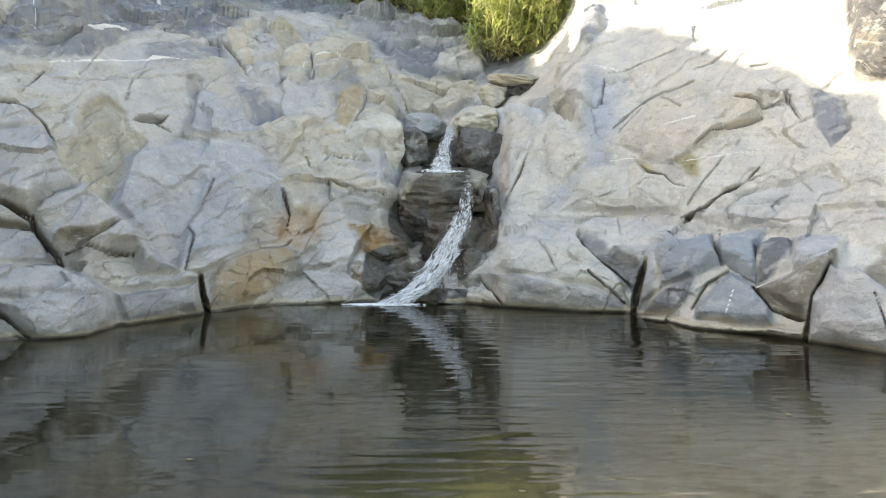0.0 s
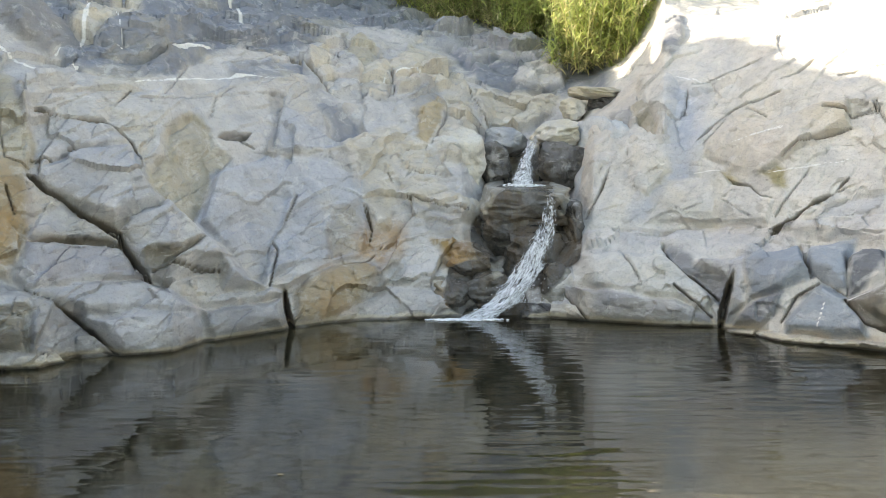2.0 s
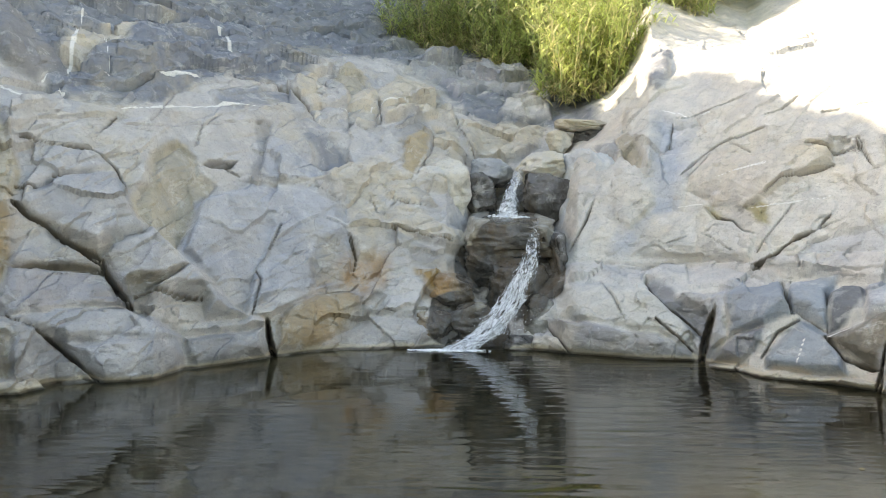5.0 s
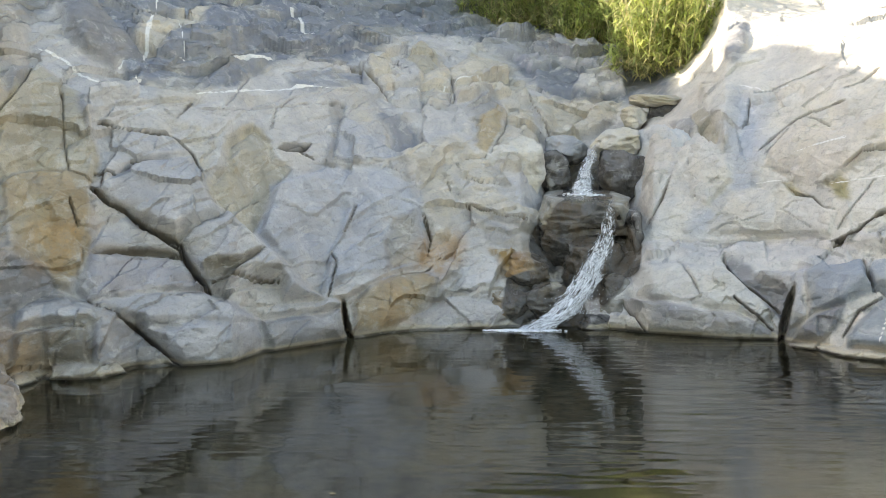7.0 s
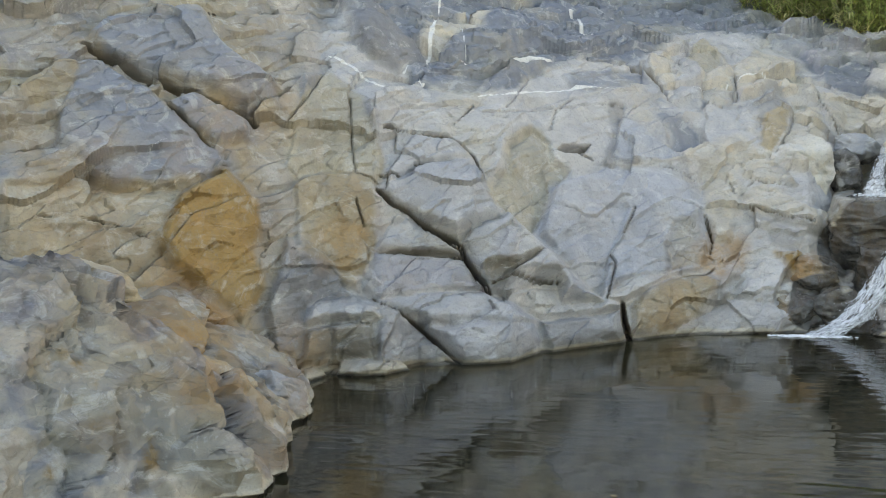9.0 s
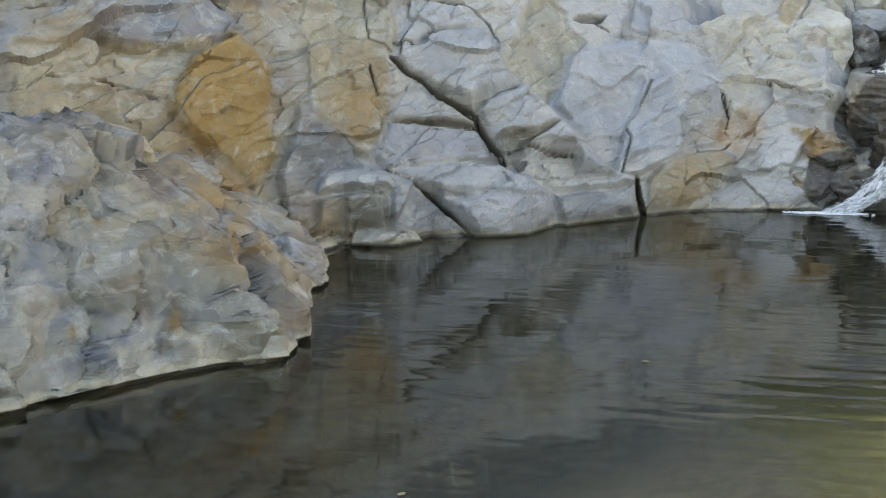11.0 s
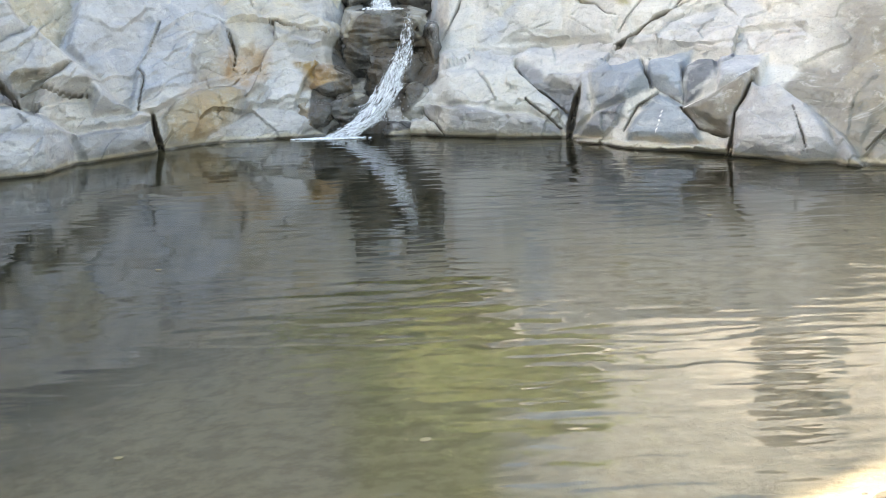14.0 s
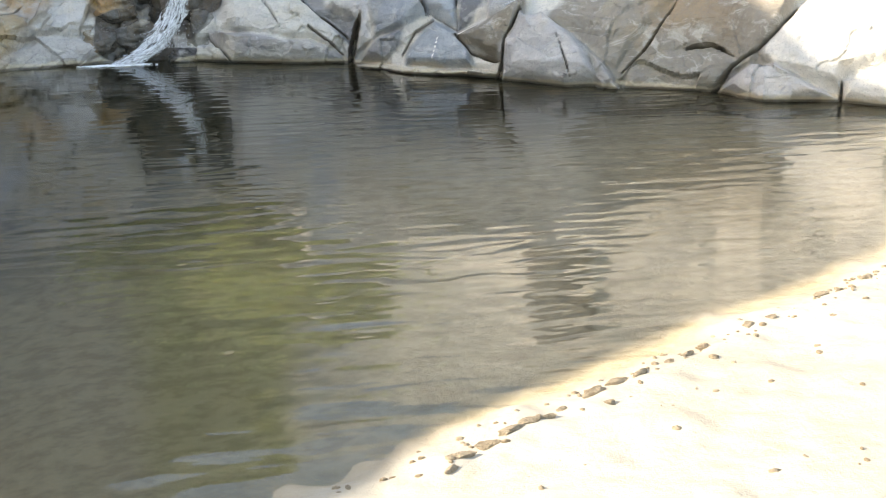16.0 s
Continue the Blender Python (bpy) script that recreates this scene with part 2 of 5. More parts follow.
# crest heights; the unseen eastern hillside is added to brighten the pool's reflection
CREST_AZ = [-75, -40, -25, -19.5, -18, -7, -5.5, -4, 4, 10, 14, 20, 24, 26.5, 28, 31, 34, 40, 45, 50, 57, 63, 70, 74.5, 76.8, 79, 90, 130]
CREST_Z = [9, 12, 12.5, 10.5, 10, 10, 10, 11.5, 12.5, 12.3, 12, 9.0, 5.6, 5.6, 6.5, 6.6, 7.5, 7.8, 8.2, 8.6, 8.5, 8.5, 9.0, 8.6, 7.2, 5.3, 4.0, 3.7]


def main_r(az, z):
    """Distance of the canyon wall from the pool's middle axis, by bearing and height."""
    keys = sorted(SETBACK)
    col = [np.interp(z, SET_Z, SETBACK[k]) for k in keys]
    back = col[0] * 1.0
    for i in range(len(keys) - 1):
        f = np.clip((az - keys[i]) / (keys[i + 1] - keys[i]), 0, 1)
        back = back + (col[i + 1] - col[i]) * f
    return np.interp(az, FOOT_AZ, FOOT_R) + back


# marks on the rock: bearing, height, radius in metres, strength
STAINS = [(8.4, 0.22, 0.30, 0.35), (6.6, 0.55, 0.15, 0.55), (5.9, 0.62, 0.12, 0.5), (2.9, 0.46, 0.15, 0.5), (22.6, 0.85, 0.2, 0.5), (22.0, 1.2, 0.2, 0.25), (28.6, 1.0, 0.5, 0.4), (26.6, 1.9, 0.3, 0.25),
          (31.5, 0.75, 0.25, 0.15), (34.5, 0.95, 0.3, 0.15), (33.0, 1.3, 0.4, 0.2), (28.3, 0.55, 0.16, 0.5), (24.6, 0.05, 0.3, 0.3), (-24.5, 0.7, 0.3, 0.25)]
DAMP = [(-0.3, 0.42, 0.30), (0.1, 0.80, 0.34), (-0.1, 1.12, 0.26), (0.9, 0.10, 0.26), (-1.6, 0.60, 0.22), (1.2, 0.62, 0.25), (2.5, 0.24, 0.26)]


def rock_marks(me, az, z, r, pts):
    """Stain and damp amounts of each vertex."""
    x, y, w = pts[:, 0], pts[:, 1], pts[:, 2]
    wob = 0.25 * fbm(x, y, w, 0.35, 3, 5)
    stain, wet = np.zeros(len(az)), np.zeros(len(az))
    for a, h, rad, amount in STAINS:
        d = np.hypot(np.radians(az - a) * r, z - h) / rad + wob * 1.8
        stain = np.maximum(stain, amount * np.clip(1.5 - d, 0, 1))
    for a, h, rad in DAMP:
        d = np.hypot(np.radians(az - a) * r, z - h) / rad + wob * 0.6
        wet = np.maximum(wet, np.clip(3.2 - 3 * d, 0, 1))
    for name, val in (("stain", stain), ("wet", wet)):
        at = me.attributes.new(name, "FLOAT", "POINT")
        at.data.foreach_set("value", val.astype(np.float32))


def place(sheet, az, z, out):
    """Points that stand out by `out` metres from the sheet, square to its slope."""
    r = sheet(az, z)
    slope = (sheet(az, z + 0.12) - sheet(az, z - 0.12)) / 0.24
    n = np.sqrt(1 + slope ** 2)
    rr, zz = r - out / n, z + out * slope / n
    a = np.radians(az)
    return np.stack([-np.sin(a) * rr, np.cos(a) * rr, zz], 1), r


def mesh_of(name, pts, faces, material, smooth_shade=True):
    me = bpy.data.meshes.new(name)
    me.from_pydata(pts.tolist(), [], faces.tolist())
    me.materials.append(material)
    me.polygons.foreach_set("use_smooth", np.full(len(me.polygons), smooth_shade))
    me.update()
    return me


def grid_faces(nu, nv):
    i, j = np.meshgrid(np.arange(nu - 1), np.arange(nv - 1), indexing="ij")
    a = (i * nv + j).ravel()
    return np.stack([a, a + nv, a + nv + 1, a + 1], 1)


def outline_distance(s, z, poly):
    """Signed distance to a closed outline, positive inside."""
    best, inside = np.full(s.shape, 1e9), np.zeros(s.shape, bool)
    for (ax, ay), (bx, by) in zip(poly, poly[1:] + poly[:1]):
        ex, ey = bx - ax, by - ay
        f = np.clip(((s - ax) * ex + (z - ay) * ey) / (ex * ex + ey * ey + 1e-12), 0, 1)
        best = np.minimum(best, np.hypot(s - ax - f * ex, z - ay - f * ey))
        cross = ((ay > z) != (by > z)) & (s < ex * (z - ay) / (ey if abs(ey) > 1e-9 else 1e-9) + ax)
        inside ^= cross
    return np.where(inside, best, -best)


# ---- the canyon wall: one relief, parted along its joints into slabs ----
TONE = {"pale": (0.60, 0.59, 0.565), "dull": (0.545, 0.545, 0.54), "mauve": (0.49, 0.48, 0.485), "white": (0.735, 0.72, 0.655), "white_cream": (0.72, 0.68, 0.60), "white_rough": (0.69, 0.675, 0.635),
        "cream": (0.66, 0.61, 0.51), "tan": (0.45, 0.39, 0.285), "tan_pale": (0.53, 0.49, 0.39), "tan_green": (0.42, 0.38, 0.22), "ochre": (0.44, 0.30, 0.13), "ochre_pale": (0.55, 0.45, 0.29),
        "grey": (0.31, 0.315, 0.32), "grey_pale": (0.43, 0.425, 0.41), "grey_blue": (0.32, 0.34, 0.37), "blue": (0.25, 0.28, 0.325), "bluegrey": (0.34, 0.36, 0.385), "bluegrey_dark": (0.19, 0.205, 0.22), "grey_shadowed": (0.10, 0.105, 0.11),
        "bluebank": (0.40, 0.45, 0.485), "unseen_hill": (0.44, 0.475, 0.48), "crest": (0.46, 0.47, 0.485), "streak_blue": (0.53, 0.565, 0.60), "bluepale": (0.52, 0.54, 0.565), "bluepale_white": (0.62, 0.635, 0.63), "brown": (0.30, 0.275, 0.225), "brown_pale": (0.31, 0.29, 0.245), "brownred": (0.32, 0.22, 0.14),
        "slate": (0.28, 0.305, 0.335)}
AZ = np.concatenate([np.arange(-75, -38, 1.0), np.arange(-38, 40, 0.058), np.arange(40, 130, 1.5)])
HZ = np.concatenate([np.arange(-1.4, -0.1, 0.25), np.arange(-0.1, 2.0, 0.009), np.arange(2.0, 3.6, 0.006), np.arange(3.6, 7.5, 0.12)])
A2, Z2 = np.meshgrid(AZ, HZ, indexing="ij")
crest_z = np.interp(A2, CREST_AZ, CREST_Z)
Z2 = np.where(Z2 > 3.6, 3.6 + (Z2 - 3.6) / (HZ[-1] - 3.6) * (crest_z - 3.6), Z2)
waz, wz = A2.ravel(), Z2.ravel()
wp, wr = place(main_r, waz, wz, np.zeros_like(waz))
lean_back = np.sqrt(1 + ((main_r(waz, wz + 0.1) - main_r(waz, wz - 0.1)) / 0.2) ** 2)
ragged = 0.016 * fbm(wp[:, 0], wp[:, 1], wp[:, 2], 0.22, 4, 60) + 0.03 * fbm(wp[:, 0], wp[:, 1], wp[:, 2], 0.9, 2, 66)
blotch = 0.07 * fbm(wp[:, 0], wp[:, 1], wp[:, 2], 0.3, 4, 70)
relief = np.zeros(len(waz))
groove = np.zeros(len(waz))
quartz = np.zeros(len(waz))
# where the blue-grey hillside begins above the pale rock: bearing, height
slate_from = np.interp(waz, [0.53, 2.49, 3.72, 5.68, 8.13, 10.33, 13.47, 16.58, 19.57, 22.91], [1.89, 2.18, 2.53, 2.6, 2.48, 2.33, 2.22, 1.99, 2.22, 2.49])
broken = np.clip((wz - slate_from) / 0.2, 0, 1) * np.clip((waz + 3) / 2, 0, 1) + 0.9 * np.clip((waz - 24) / 4, 0, 1)
for name in TONE:
    TONE[name] = np.array(TONE[name]) * (0.915, 0.88, 0.868)
tone = TONE["pale"] * np.ones((len(waz), 1))
# the hillside tone in the east is chosen for its reflection, out of view
for name, part_of in (("white", np.clip((-1.5 - waz) / 1.5, 0, 1)), ("slate", np.clip((wz + 0.08 * fbm(wp[:, 0], wp[:, 1], wp[:, 2], 0.9, 4, 90) - slate_from) / 0.06, 0, 1) * np.clip((waz + 4) * 2, 0, 1) * np.clip((24.5 - waz + 25 * blotch) / 3, 0, 1)),
                      ("tan", np.clip((waz - 22 + 20 * blotch) / 4, 0, 1)), ("grey_blue", np.clip((waz - 23) / 3, 0, 1) * np.clip(0.35 + 9 * blotch, 0, 0.85)), ("unseen_hill", np.clip((wz - 3.3) / 0.4, 0, 1) * np.clip((-4 - waz) / 2, 0, 1)), ("brown_pale", np.clip((-19 - waz) / 2, 0, 1) * np.clip((waz + 31) / 2, 0, 1) * np.clip((1.6 - wz) / 0.6, 0, 1))):
    tone += (np.array(TONE[name]) - tone) * part_of[:, None]
piece_of = np.full(len(waz), -1)
PIECES = []


def flat(points, near=0.15):
    """The stretch of wall round some points, laid flat: vertex choice, flat coordinates, the points in them."""
    pa, pz = np.array([p[0] for p in points]), np.array([p[1] for p in points])
    ca, cz = pa.mean(), pz.mean()
    rc = float(main_r(np.array(ca), np.array(cz)))
    k = math.sqrt(1 + (float(main_r(np.array(ca), np.array(cz + 0.15)) - main_r(np.array(ca), np.array(cz - 0.15))) / 0.3) ** 2)
    pad = math.degrees(near / rc)
    pick = np.nonzero((waz > pa.min() - pad) & (waz < pa.max() + pad) & (wz > pz.min() - near) & (wz < pz.max() + near))[0]
    return pick, np.radians(waz[pick] - ca) * rc, (wz[pick] - cz) * k, [(math.radians(a - ca) * rc, (h - cz) * k) for a, h in points], k


def face(proud, across, up, rock, outline, soft=0.02, worn=0.03, piece=True, label=""):
    """One face of the wall: a tilted plane inside its outline, with worn edges, in one tone of colour."""
    pick, s, z, poly, _ = flat(outline)
    d = outline_distance(s, z, poly)
    calm = max(1.0, lean_back[pick].mean() ** 0.8)
    tilt = 0.14 * np.tanh((across * s + up * z) / 0.14) / calm
    plane = proud / calm + tilt - worn * np.exp(-np.maximum(d, 0) / 0.05)
    m = np.clip((d + ragged[pick] * min(1.0, 0.35 + soft * 12)) / (1.2 * soft + (0.5 if piece else 0.25) * np.abs(plane - relief[pick])) + 0.4, 0, 1)
    m = m * m * (3 - 2 * m)
    relief[pick] += (plane - relief[pick]) * m
    c = np.clip((d + blotch[pick] * (0.5 + 6 * soft)) / (0.02 + 1.5 * soft) + 0.5, 0, 1)[:, None]
    tone[pick] += (np.array(TONE[rock]) - tone[pick]) * c
    crisp = 0.8 if rock.endswith("rough") else 0.5 if rock == "cream" else 0
    if rock in ("grey_blue", "ochre", "tan_pale", "tan", "grey"):  # smooth worn faces
        broken[pick] *= 1 - 0.75 * m
    broken[pick] = np.maximum(broken[pick], crisp * m)
    if piece:
        piece_of[pick[d + ragged[pick] > 0]] = len(PIECES)
        PIECES.append(label)


def line_distance(s, z, poly):
    best = np.full(len(s), 9.0)
    for (ax, ay), (bx, by) in zip(poly, poly[1:]):
        ex, ey = bx - ax, by - ay
        f = np.clip(((s - ax) * ex + (z - ay) * ey) / (ex * ex + ey * ey + 1e-9), 0, 1)
        best = np.minimum(best, np.hypot(s - ax - f * ex, z - ay - f * ey))
    return best


def joint(half, deep, line):
    """An open joint, of uneven width, tapering at its ends."""
    pick, s, z, poly, k = flat(line)
    d = line_distance(s, z, poly) + 0.55 * ragged[pick] * min(1.0, half / 0.012)
    end = np.minimum(np.hypot(s - poly[0][0], z - poly[0][1]), np.hypot(s - poly[-1][0], z - poly[-1][1]))
    w = half * (0.7 + 3.5 * np.abs(blotch[pick])) * np.clip(0.45 + end / 0.15, 0, 1)
    groove[pick] = np.maximum(groove[pick], 0.8 * deep / k ** 0.7 * np.clip(1.5 - np.abs(d) / np.maximum(w, 0.003), 0, 1))


def vein(half, line):
    pick, s, z, poly, k = flat(line)
    d = line_distance(s, z, poly) + 0.3 * ragged[pick]
    quartz[pick] = np.maximum(quartz[pick], np.clip(1.3 - np.abs(d) / (half * math.sqrt(k) * np.maximum(0.2, 1 + 9 * blotch[pick])), 0, 1))


# joint-bounded faces of the wall: height proud of it, tilt across and up, tone (some hold a facet's shade), outline as
# bearing and height
face(0.02, 0, -0.1, "pale", [(23.33, 2.58), (22.01, 2.6), (21.15, 2.34), (19.58, 2.2), (18.9, 2.1), (16.59, 1.97), (17.79, 1.66), (20.55, 1.75), (20.81, 1.85), (21.19, 2.05), (23.4, 2.17)], soft=0.05)
face(0.2, 0.1, 0.1, "grey", [(22.3, 2.92), (21.09, 2.76), (20.21, 2.59), (19.09, 2.41), (18.83, 2.32), (19.69, 2.24), (20.03, 2.22), (21.15, 2.34), (21.79, 2.55), (22.54, 2.75)], soft=0.04)
face(0.09, 0, 0.15, "blue", [(19.62, 2.24), (18.42, 2.28), (15.85, 2.26), (13.52, 2.24), (14.2, 2.14), (16.58, 1.99), (18.9, 2.09), (19.36, 2.13)], soft=0.015)
face(0.06, 0.05, -0.1, "blue", [(18.41, 2.3), (17.47, 2.5), (16.04, 2.74), (12.46, 3.07), (11.77, 2.58), (9.83, 2.52), (8.13, 2.53), (10.33, 2.33), (13.47, 2.27), (15.84, 2.32)], soft=0.05)
face(0.03, 0, 0, "cream", [(19.09, 2.41), (18.14, 2.7), (16.04, 2.83), (16.52, 2.61), (17.7, 2.44), (18.53, 2.3)], soft=0.05, piece=False)
face(0.1, 0.12, 0, "tan", [(24.33, 1.85), (22.23, 1.87), (20.87, 1.88), (20.77, 1.5), (20.98, 1.32), (21.07, 1.06), (21.43, 0.78), (22.06, 0.57), (23.22, 0.64), (24.53, 0.78)], soft=0.03)
face(0.12, 0.1, -0.2, "grey", [(24.27, 2.18), (22.3, 2.09), (21.53, 2.02), (20.93, 1.98), (20.83, 1.71), (21.26, 1.6), (21.67, 1.81), (24.32, 1.87)], soft=0.04)
face(0.05, 0.05, -0.15, "pale", [(20.55, 1.77), (20.08, 1.88), (16.59, 1.95), (16.83, 1.91), (17.66, 1.76), (17.96, 1.67), (19.41, 1.71)])
face(0.02, -0.1, -0.1, "pale", [(17.79, 1.68), (17.6, 1.75), (16.71, 1.94), (14.92, 2.01), (15.41, 1.89), (15.91, 1.64), (16.86, 1.62)], soft=0.04)
face(0.1, 0.12, -0.12, "dull", [(20.62, 1.27), (20.65, 1.42), (19.89, 1.58), (19.42, 1.68), (17.96, 1.64), (17.33, 1.58), (16.92, 1.51), (18.98, 1.46)], soft=0.015)
face(0.16, -0.12, -0.1, "dull", [(20.81, 1.27), (20.61, 1.33), (18.99, 1.44), (16.83, 1.45), (16.66, 1.31), (15.62, 1.08), (15.55, 1.01), (17.06, 0.96), (17.61, 0.86), (19.04, 1.02), (20.18, 1.15)], soft=0.015)
face(0.22, -0.25, -0.08, "dull", [(17.47, 0.86), (17.06, 0.95), (15.62, 1.01), (15.55, 1.06), (16.66, 1.31), (16.74, 1.44), (16.42, 1.36), (14.79, 0.98), (13.36, 0.69), (11.8, 0.4), (10.7, 0.27), (13.15, 0.36), (13.26, 0.48), (14.35, 0.52), (16.04, 0.5), (16.74, 0.61), (17.25, 0.77)], soft=0.012, worn=0.02)
# underside of the ledge, its shade put into a brown tone
face(0.1, 0, 0.9, "brown", [(16.59, 0.68), (15.78, 0.68), (14.82, 0.67), (13.72, 0.72), (14.22, 0.64), (15.02, 0.59), (16.04, 0.52), (16.46, 0.58)], piece=False)
face(0.07, 0.05, -0.05, "dull", [(21.19, 0.87), (20.47, 1.05), (20.19, 1.1), (19.05, 0.98), (17.9, 0.86), (17.53, 0.79), (18.14, 0.79), (19.31, 0.81), (20.23, 0.85)], soft=0.012)
face(0.08, 0.08, -0.2, "mauve", [(21.76, 0.59), (21.39, 0.75), (21.2, 0.83), (19.54, 0.79), (18.03, 0.77), (17.33, 0.67), (16.47, 0.5), (17.94, 0.51), (19.12, 0.5), (21.09, 0.48)], soft=0.015)
face(0.12, 0.12, -0.12, "grey_pale", [(24.53, 0.78), (23, 0.62), (21.67, 0.49), (20.76, 0.42), (19.5, 0.27), (18.75, 0.16), (17.68, 0.01), (19.2, -0), (21.25, 0.01), (21.36, 0.13), (21.32, 0.4), (22.35, 0.45), (24.58, 0.51)], soft=0.012)
face(0.2, 0.05, -0.45, "pale", [(24.57, 0.57), (22.35, 0.46), (21.31, 0.41), (21.23, 0.35), (22.38, 0.32), (24.62, 0.33)], piece=False)
face(0.2, 0.12, 0.15, "brown", [(24.62, 0.32), (22.38, 0.32), (21.32, 0.34), (21.36, 0.13), (21.51, 0.07), (24.67, 0.08)], soft=0.015)
face(0.17, 0.05, -0.8, "cream", [(24.67, 0.08), (21.51, 0.08), (20.36, 0.05), (18.25, 0.04), (17.82, 0), (20.84, -0.04), (24.69, -0.03)], piece=False)
face(0.2, 0, -0.4, "dull", [(21.17, 0.47), (19.12, 0.5), (16.52, 0.5), (15.33, 0.4), (14.21, 0.23), (14.51, 0.16), (16.07, 0.24), (17.5, 0.27), (18.97, 0.27), (19.38, 0.31)], soft=0.015, worn=0.02)
face(0.24, 0.1, 0.05, "dull", [(19.01, 0.26), (17.5, 0.27), (16.07, 0.24), (14.26, 0.2), (14.1, 0.09), (14.4, 0.01), (16.11, -0.03), (17.59, -0.01), (18.52, 0.14)])
face(0.13, -0.05, -0.5, "white_rough", [(16.16, 0.49), (13.38, 0.47), (13.15, 0.36), (11.19, 0.32), (10.65, 0.26), (11.44, 0.22), (12.67, 0.24), (14.09, 0.24), (15.09, 0.38)], piece=False)
face(0.19, -0.08, 0.12, "grey_pale", [(14.16, 0.23), (12.67, 0.23), (11.44, 0.21), (10.63, 0.23), (10.52, 0.07), (10.59, 0), (11.71, -0), (13.67, -0.01), (14.06, 0.08)], soft=0.015)
face(-0.07, -0.1, -0.05, "tan_pale", [(15.44, 1.64), (14.23, 1.74), (13.52, 1.6), (13.37, 1.47), (12.63, 1.37), (13.31, 1.24), (13.82, 1.03), (14.37, 0.83), (15.03, 0.96), (16.08, 1.2), (16.24, 1.29), (15.58, 1.44)], soft=0.03, piece=False)
face(-0.01, 0, -0.1, "tan_pale", [(15.3, 1.61), (14.23, 1.73), (13.48, 1.6), (13.44, 1.43), (14.27, 1.38), (15.17, 1.42)], soft=0.04, worn=0.06, piece=False)
face(0.06, -0.05, -0.12, "bluepale", [(13.31, 1.24), (12.33, 1.37), (11.11, 1.42), (8.91, 1.35), (7.44, 1.19), (7.08, 1.01), (6.91, 0.73), (7.22, 0.51), (8.46, 0.48), (9.95, 0.36), (11.19, 0.31), (11.92, 0.44), (12.88, 0.65), (14.27, 0.87), (13.82, 1.03)], soft=0.05, worn=0.05)
face(0.03, 0.28, 0.05, "bluepale", [(13.32, 1.22), (11.12, 1.39), (10.11, 1.04), (10.42, 0.86), (11.04, 0.65), (11.43, 0.35), (12.16, 0.49), (14.19, 0.87)], soft=0.04, worn=0, piece=False)
face(0.04, -0.35, 0.12, "grey_pale", [(8.32, 0.91), (7.2, 0.99), (6.91, 0.73), (7.17, 0.53), (8.46, 0.51), (8.7, 0.71)], soft=0.03, worn=0, piece=False)
face(0.07, -0.1, -0.3, "pale", [(10.93, 0.47), (9.45, 0.51), (8.46, 0.48), (9.46, 0.39), (10.45, 0.31), (11.19, 0.31)], worn=0, piece=False)
face(0.14, -0.05, 0.05, "tan", [(10.16, 0.25), (9.46, 0.38), (8.46, 0.45), (6.97, 0.46), (6.35, 0.4), (6.98, 0.18), (8.23, 0.06), (9.48, 0.02), (10.12, 0.04)], soft=0.03)
face(0.1, -0.1, -0.2, "pale", [(7.23, 0.14), (6.23, 0.25), (5.24, 0.25), (3.75, 0.17), (3.3, 0.11), (4.2, -0.02), (5.99, -0.03), (8.48, 0), (8.23, 0.06)], soft=0.025)
face(0.07, 0, -0.25, "white_rough", [(6.53, 0.46), (5.98, 0.59), (4.98, 0.68), (3.74, 0.49), (3.3, 0.39), (3.35, 0.17), (4.99, 0.24), (6.23, 0.27)], soft=0.03)
face(0.1, -0.2, 0.3, "ochre", [(4.04, 0.62), (3, 0.6), (2.3, 0.47), (2.5, 0.4), (3.44, 0.44)], piece=False)
face(0.1, -0.22, -0.2, "cream", [(5.84, 1.14), (4.48, 1.14), (3, 1), (1.81, 0.79), (1.71, 0.69), (2.75, 0.78), (4.48, 0.92), (5.22, 1.01)])
face(0.03, -0.15, 0.2, "grey_pale", [(4.73, 0.9), (3.24, 0.78), (1.88, 0.67), (2.2, 0.56), (3.25, 0.61), (4.24, 0.72)], piece=False)
face(0.06, -0.1, -0.3, "cream", [(6.94, 1.4), (5.96, 1.25), (5.47, 1.1), (5.97, 0.73), (6.59, 0.73), (6.96, 0.97), (7.19, 1.2)], soft=0.03, piece=False)
face(0.04, 0, -0.15, "cream", [(7.93, 1.4), (6.94, 1.52), (5.46, 1.59), (4.47, 1.39), (5.96, 1.25), (6.94, 1.35), (10.38, 1.41)], soft=0.04, piece=False)
face(0.02, 0.15, 0.1, "bluepale", [(10.65, 1.77), (9.75, 1.7), (8.05, 1.44), (7.93, 1.39), (9.4, 1.39), (10.87, 1.45)], soft=0.015, worn=0, piece=False)
face(-0.06, 0.1, 0.4, "bluegrey", [(9.09, 1.79), (8.35, 1.83), (7.18, 1.66), (6.89, 1.53), (7.88, 1.45), (8.41, 1.5), (8.46, 1.62)], soft=0.025, piece=False)
face(0, 0.3, 0, "grey_pale", [(10.72, 1.9), (10.3, 1.88), (10.61, 1.65), (10.87, 1.39), (11.16, 1.42), (10.9, 1.7)], soft=0.01, worn=0, piece=False)
face(-0.08, 0, 0.5, "grey", [(13.29, 1.55), (12.56, 1.59), (11.78, 1.58), (12.08, 1.52), (12.81, 1.52)], soft=0.01, piece=False)
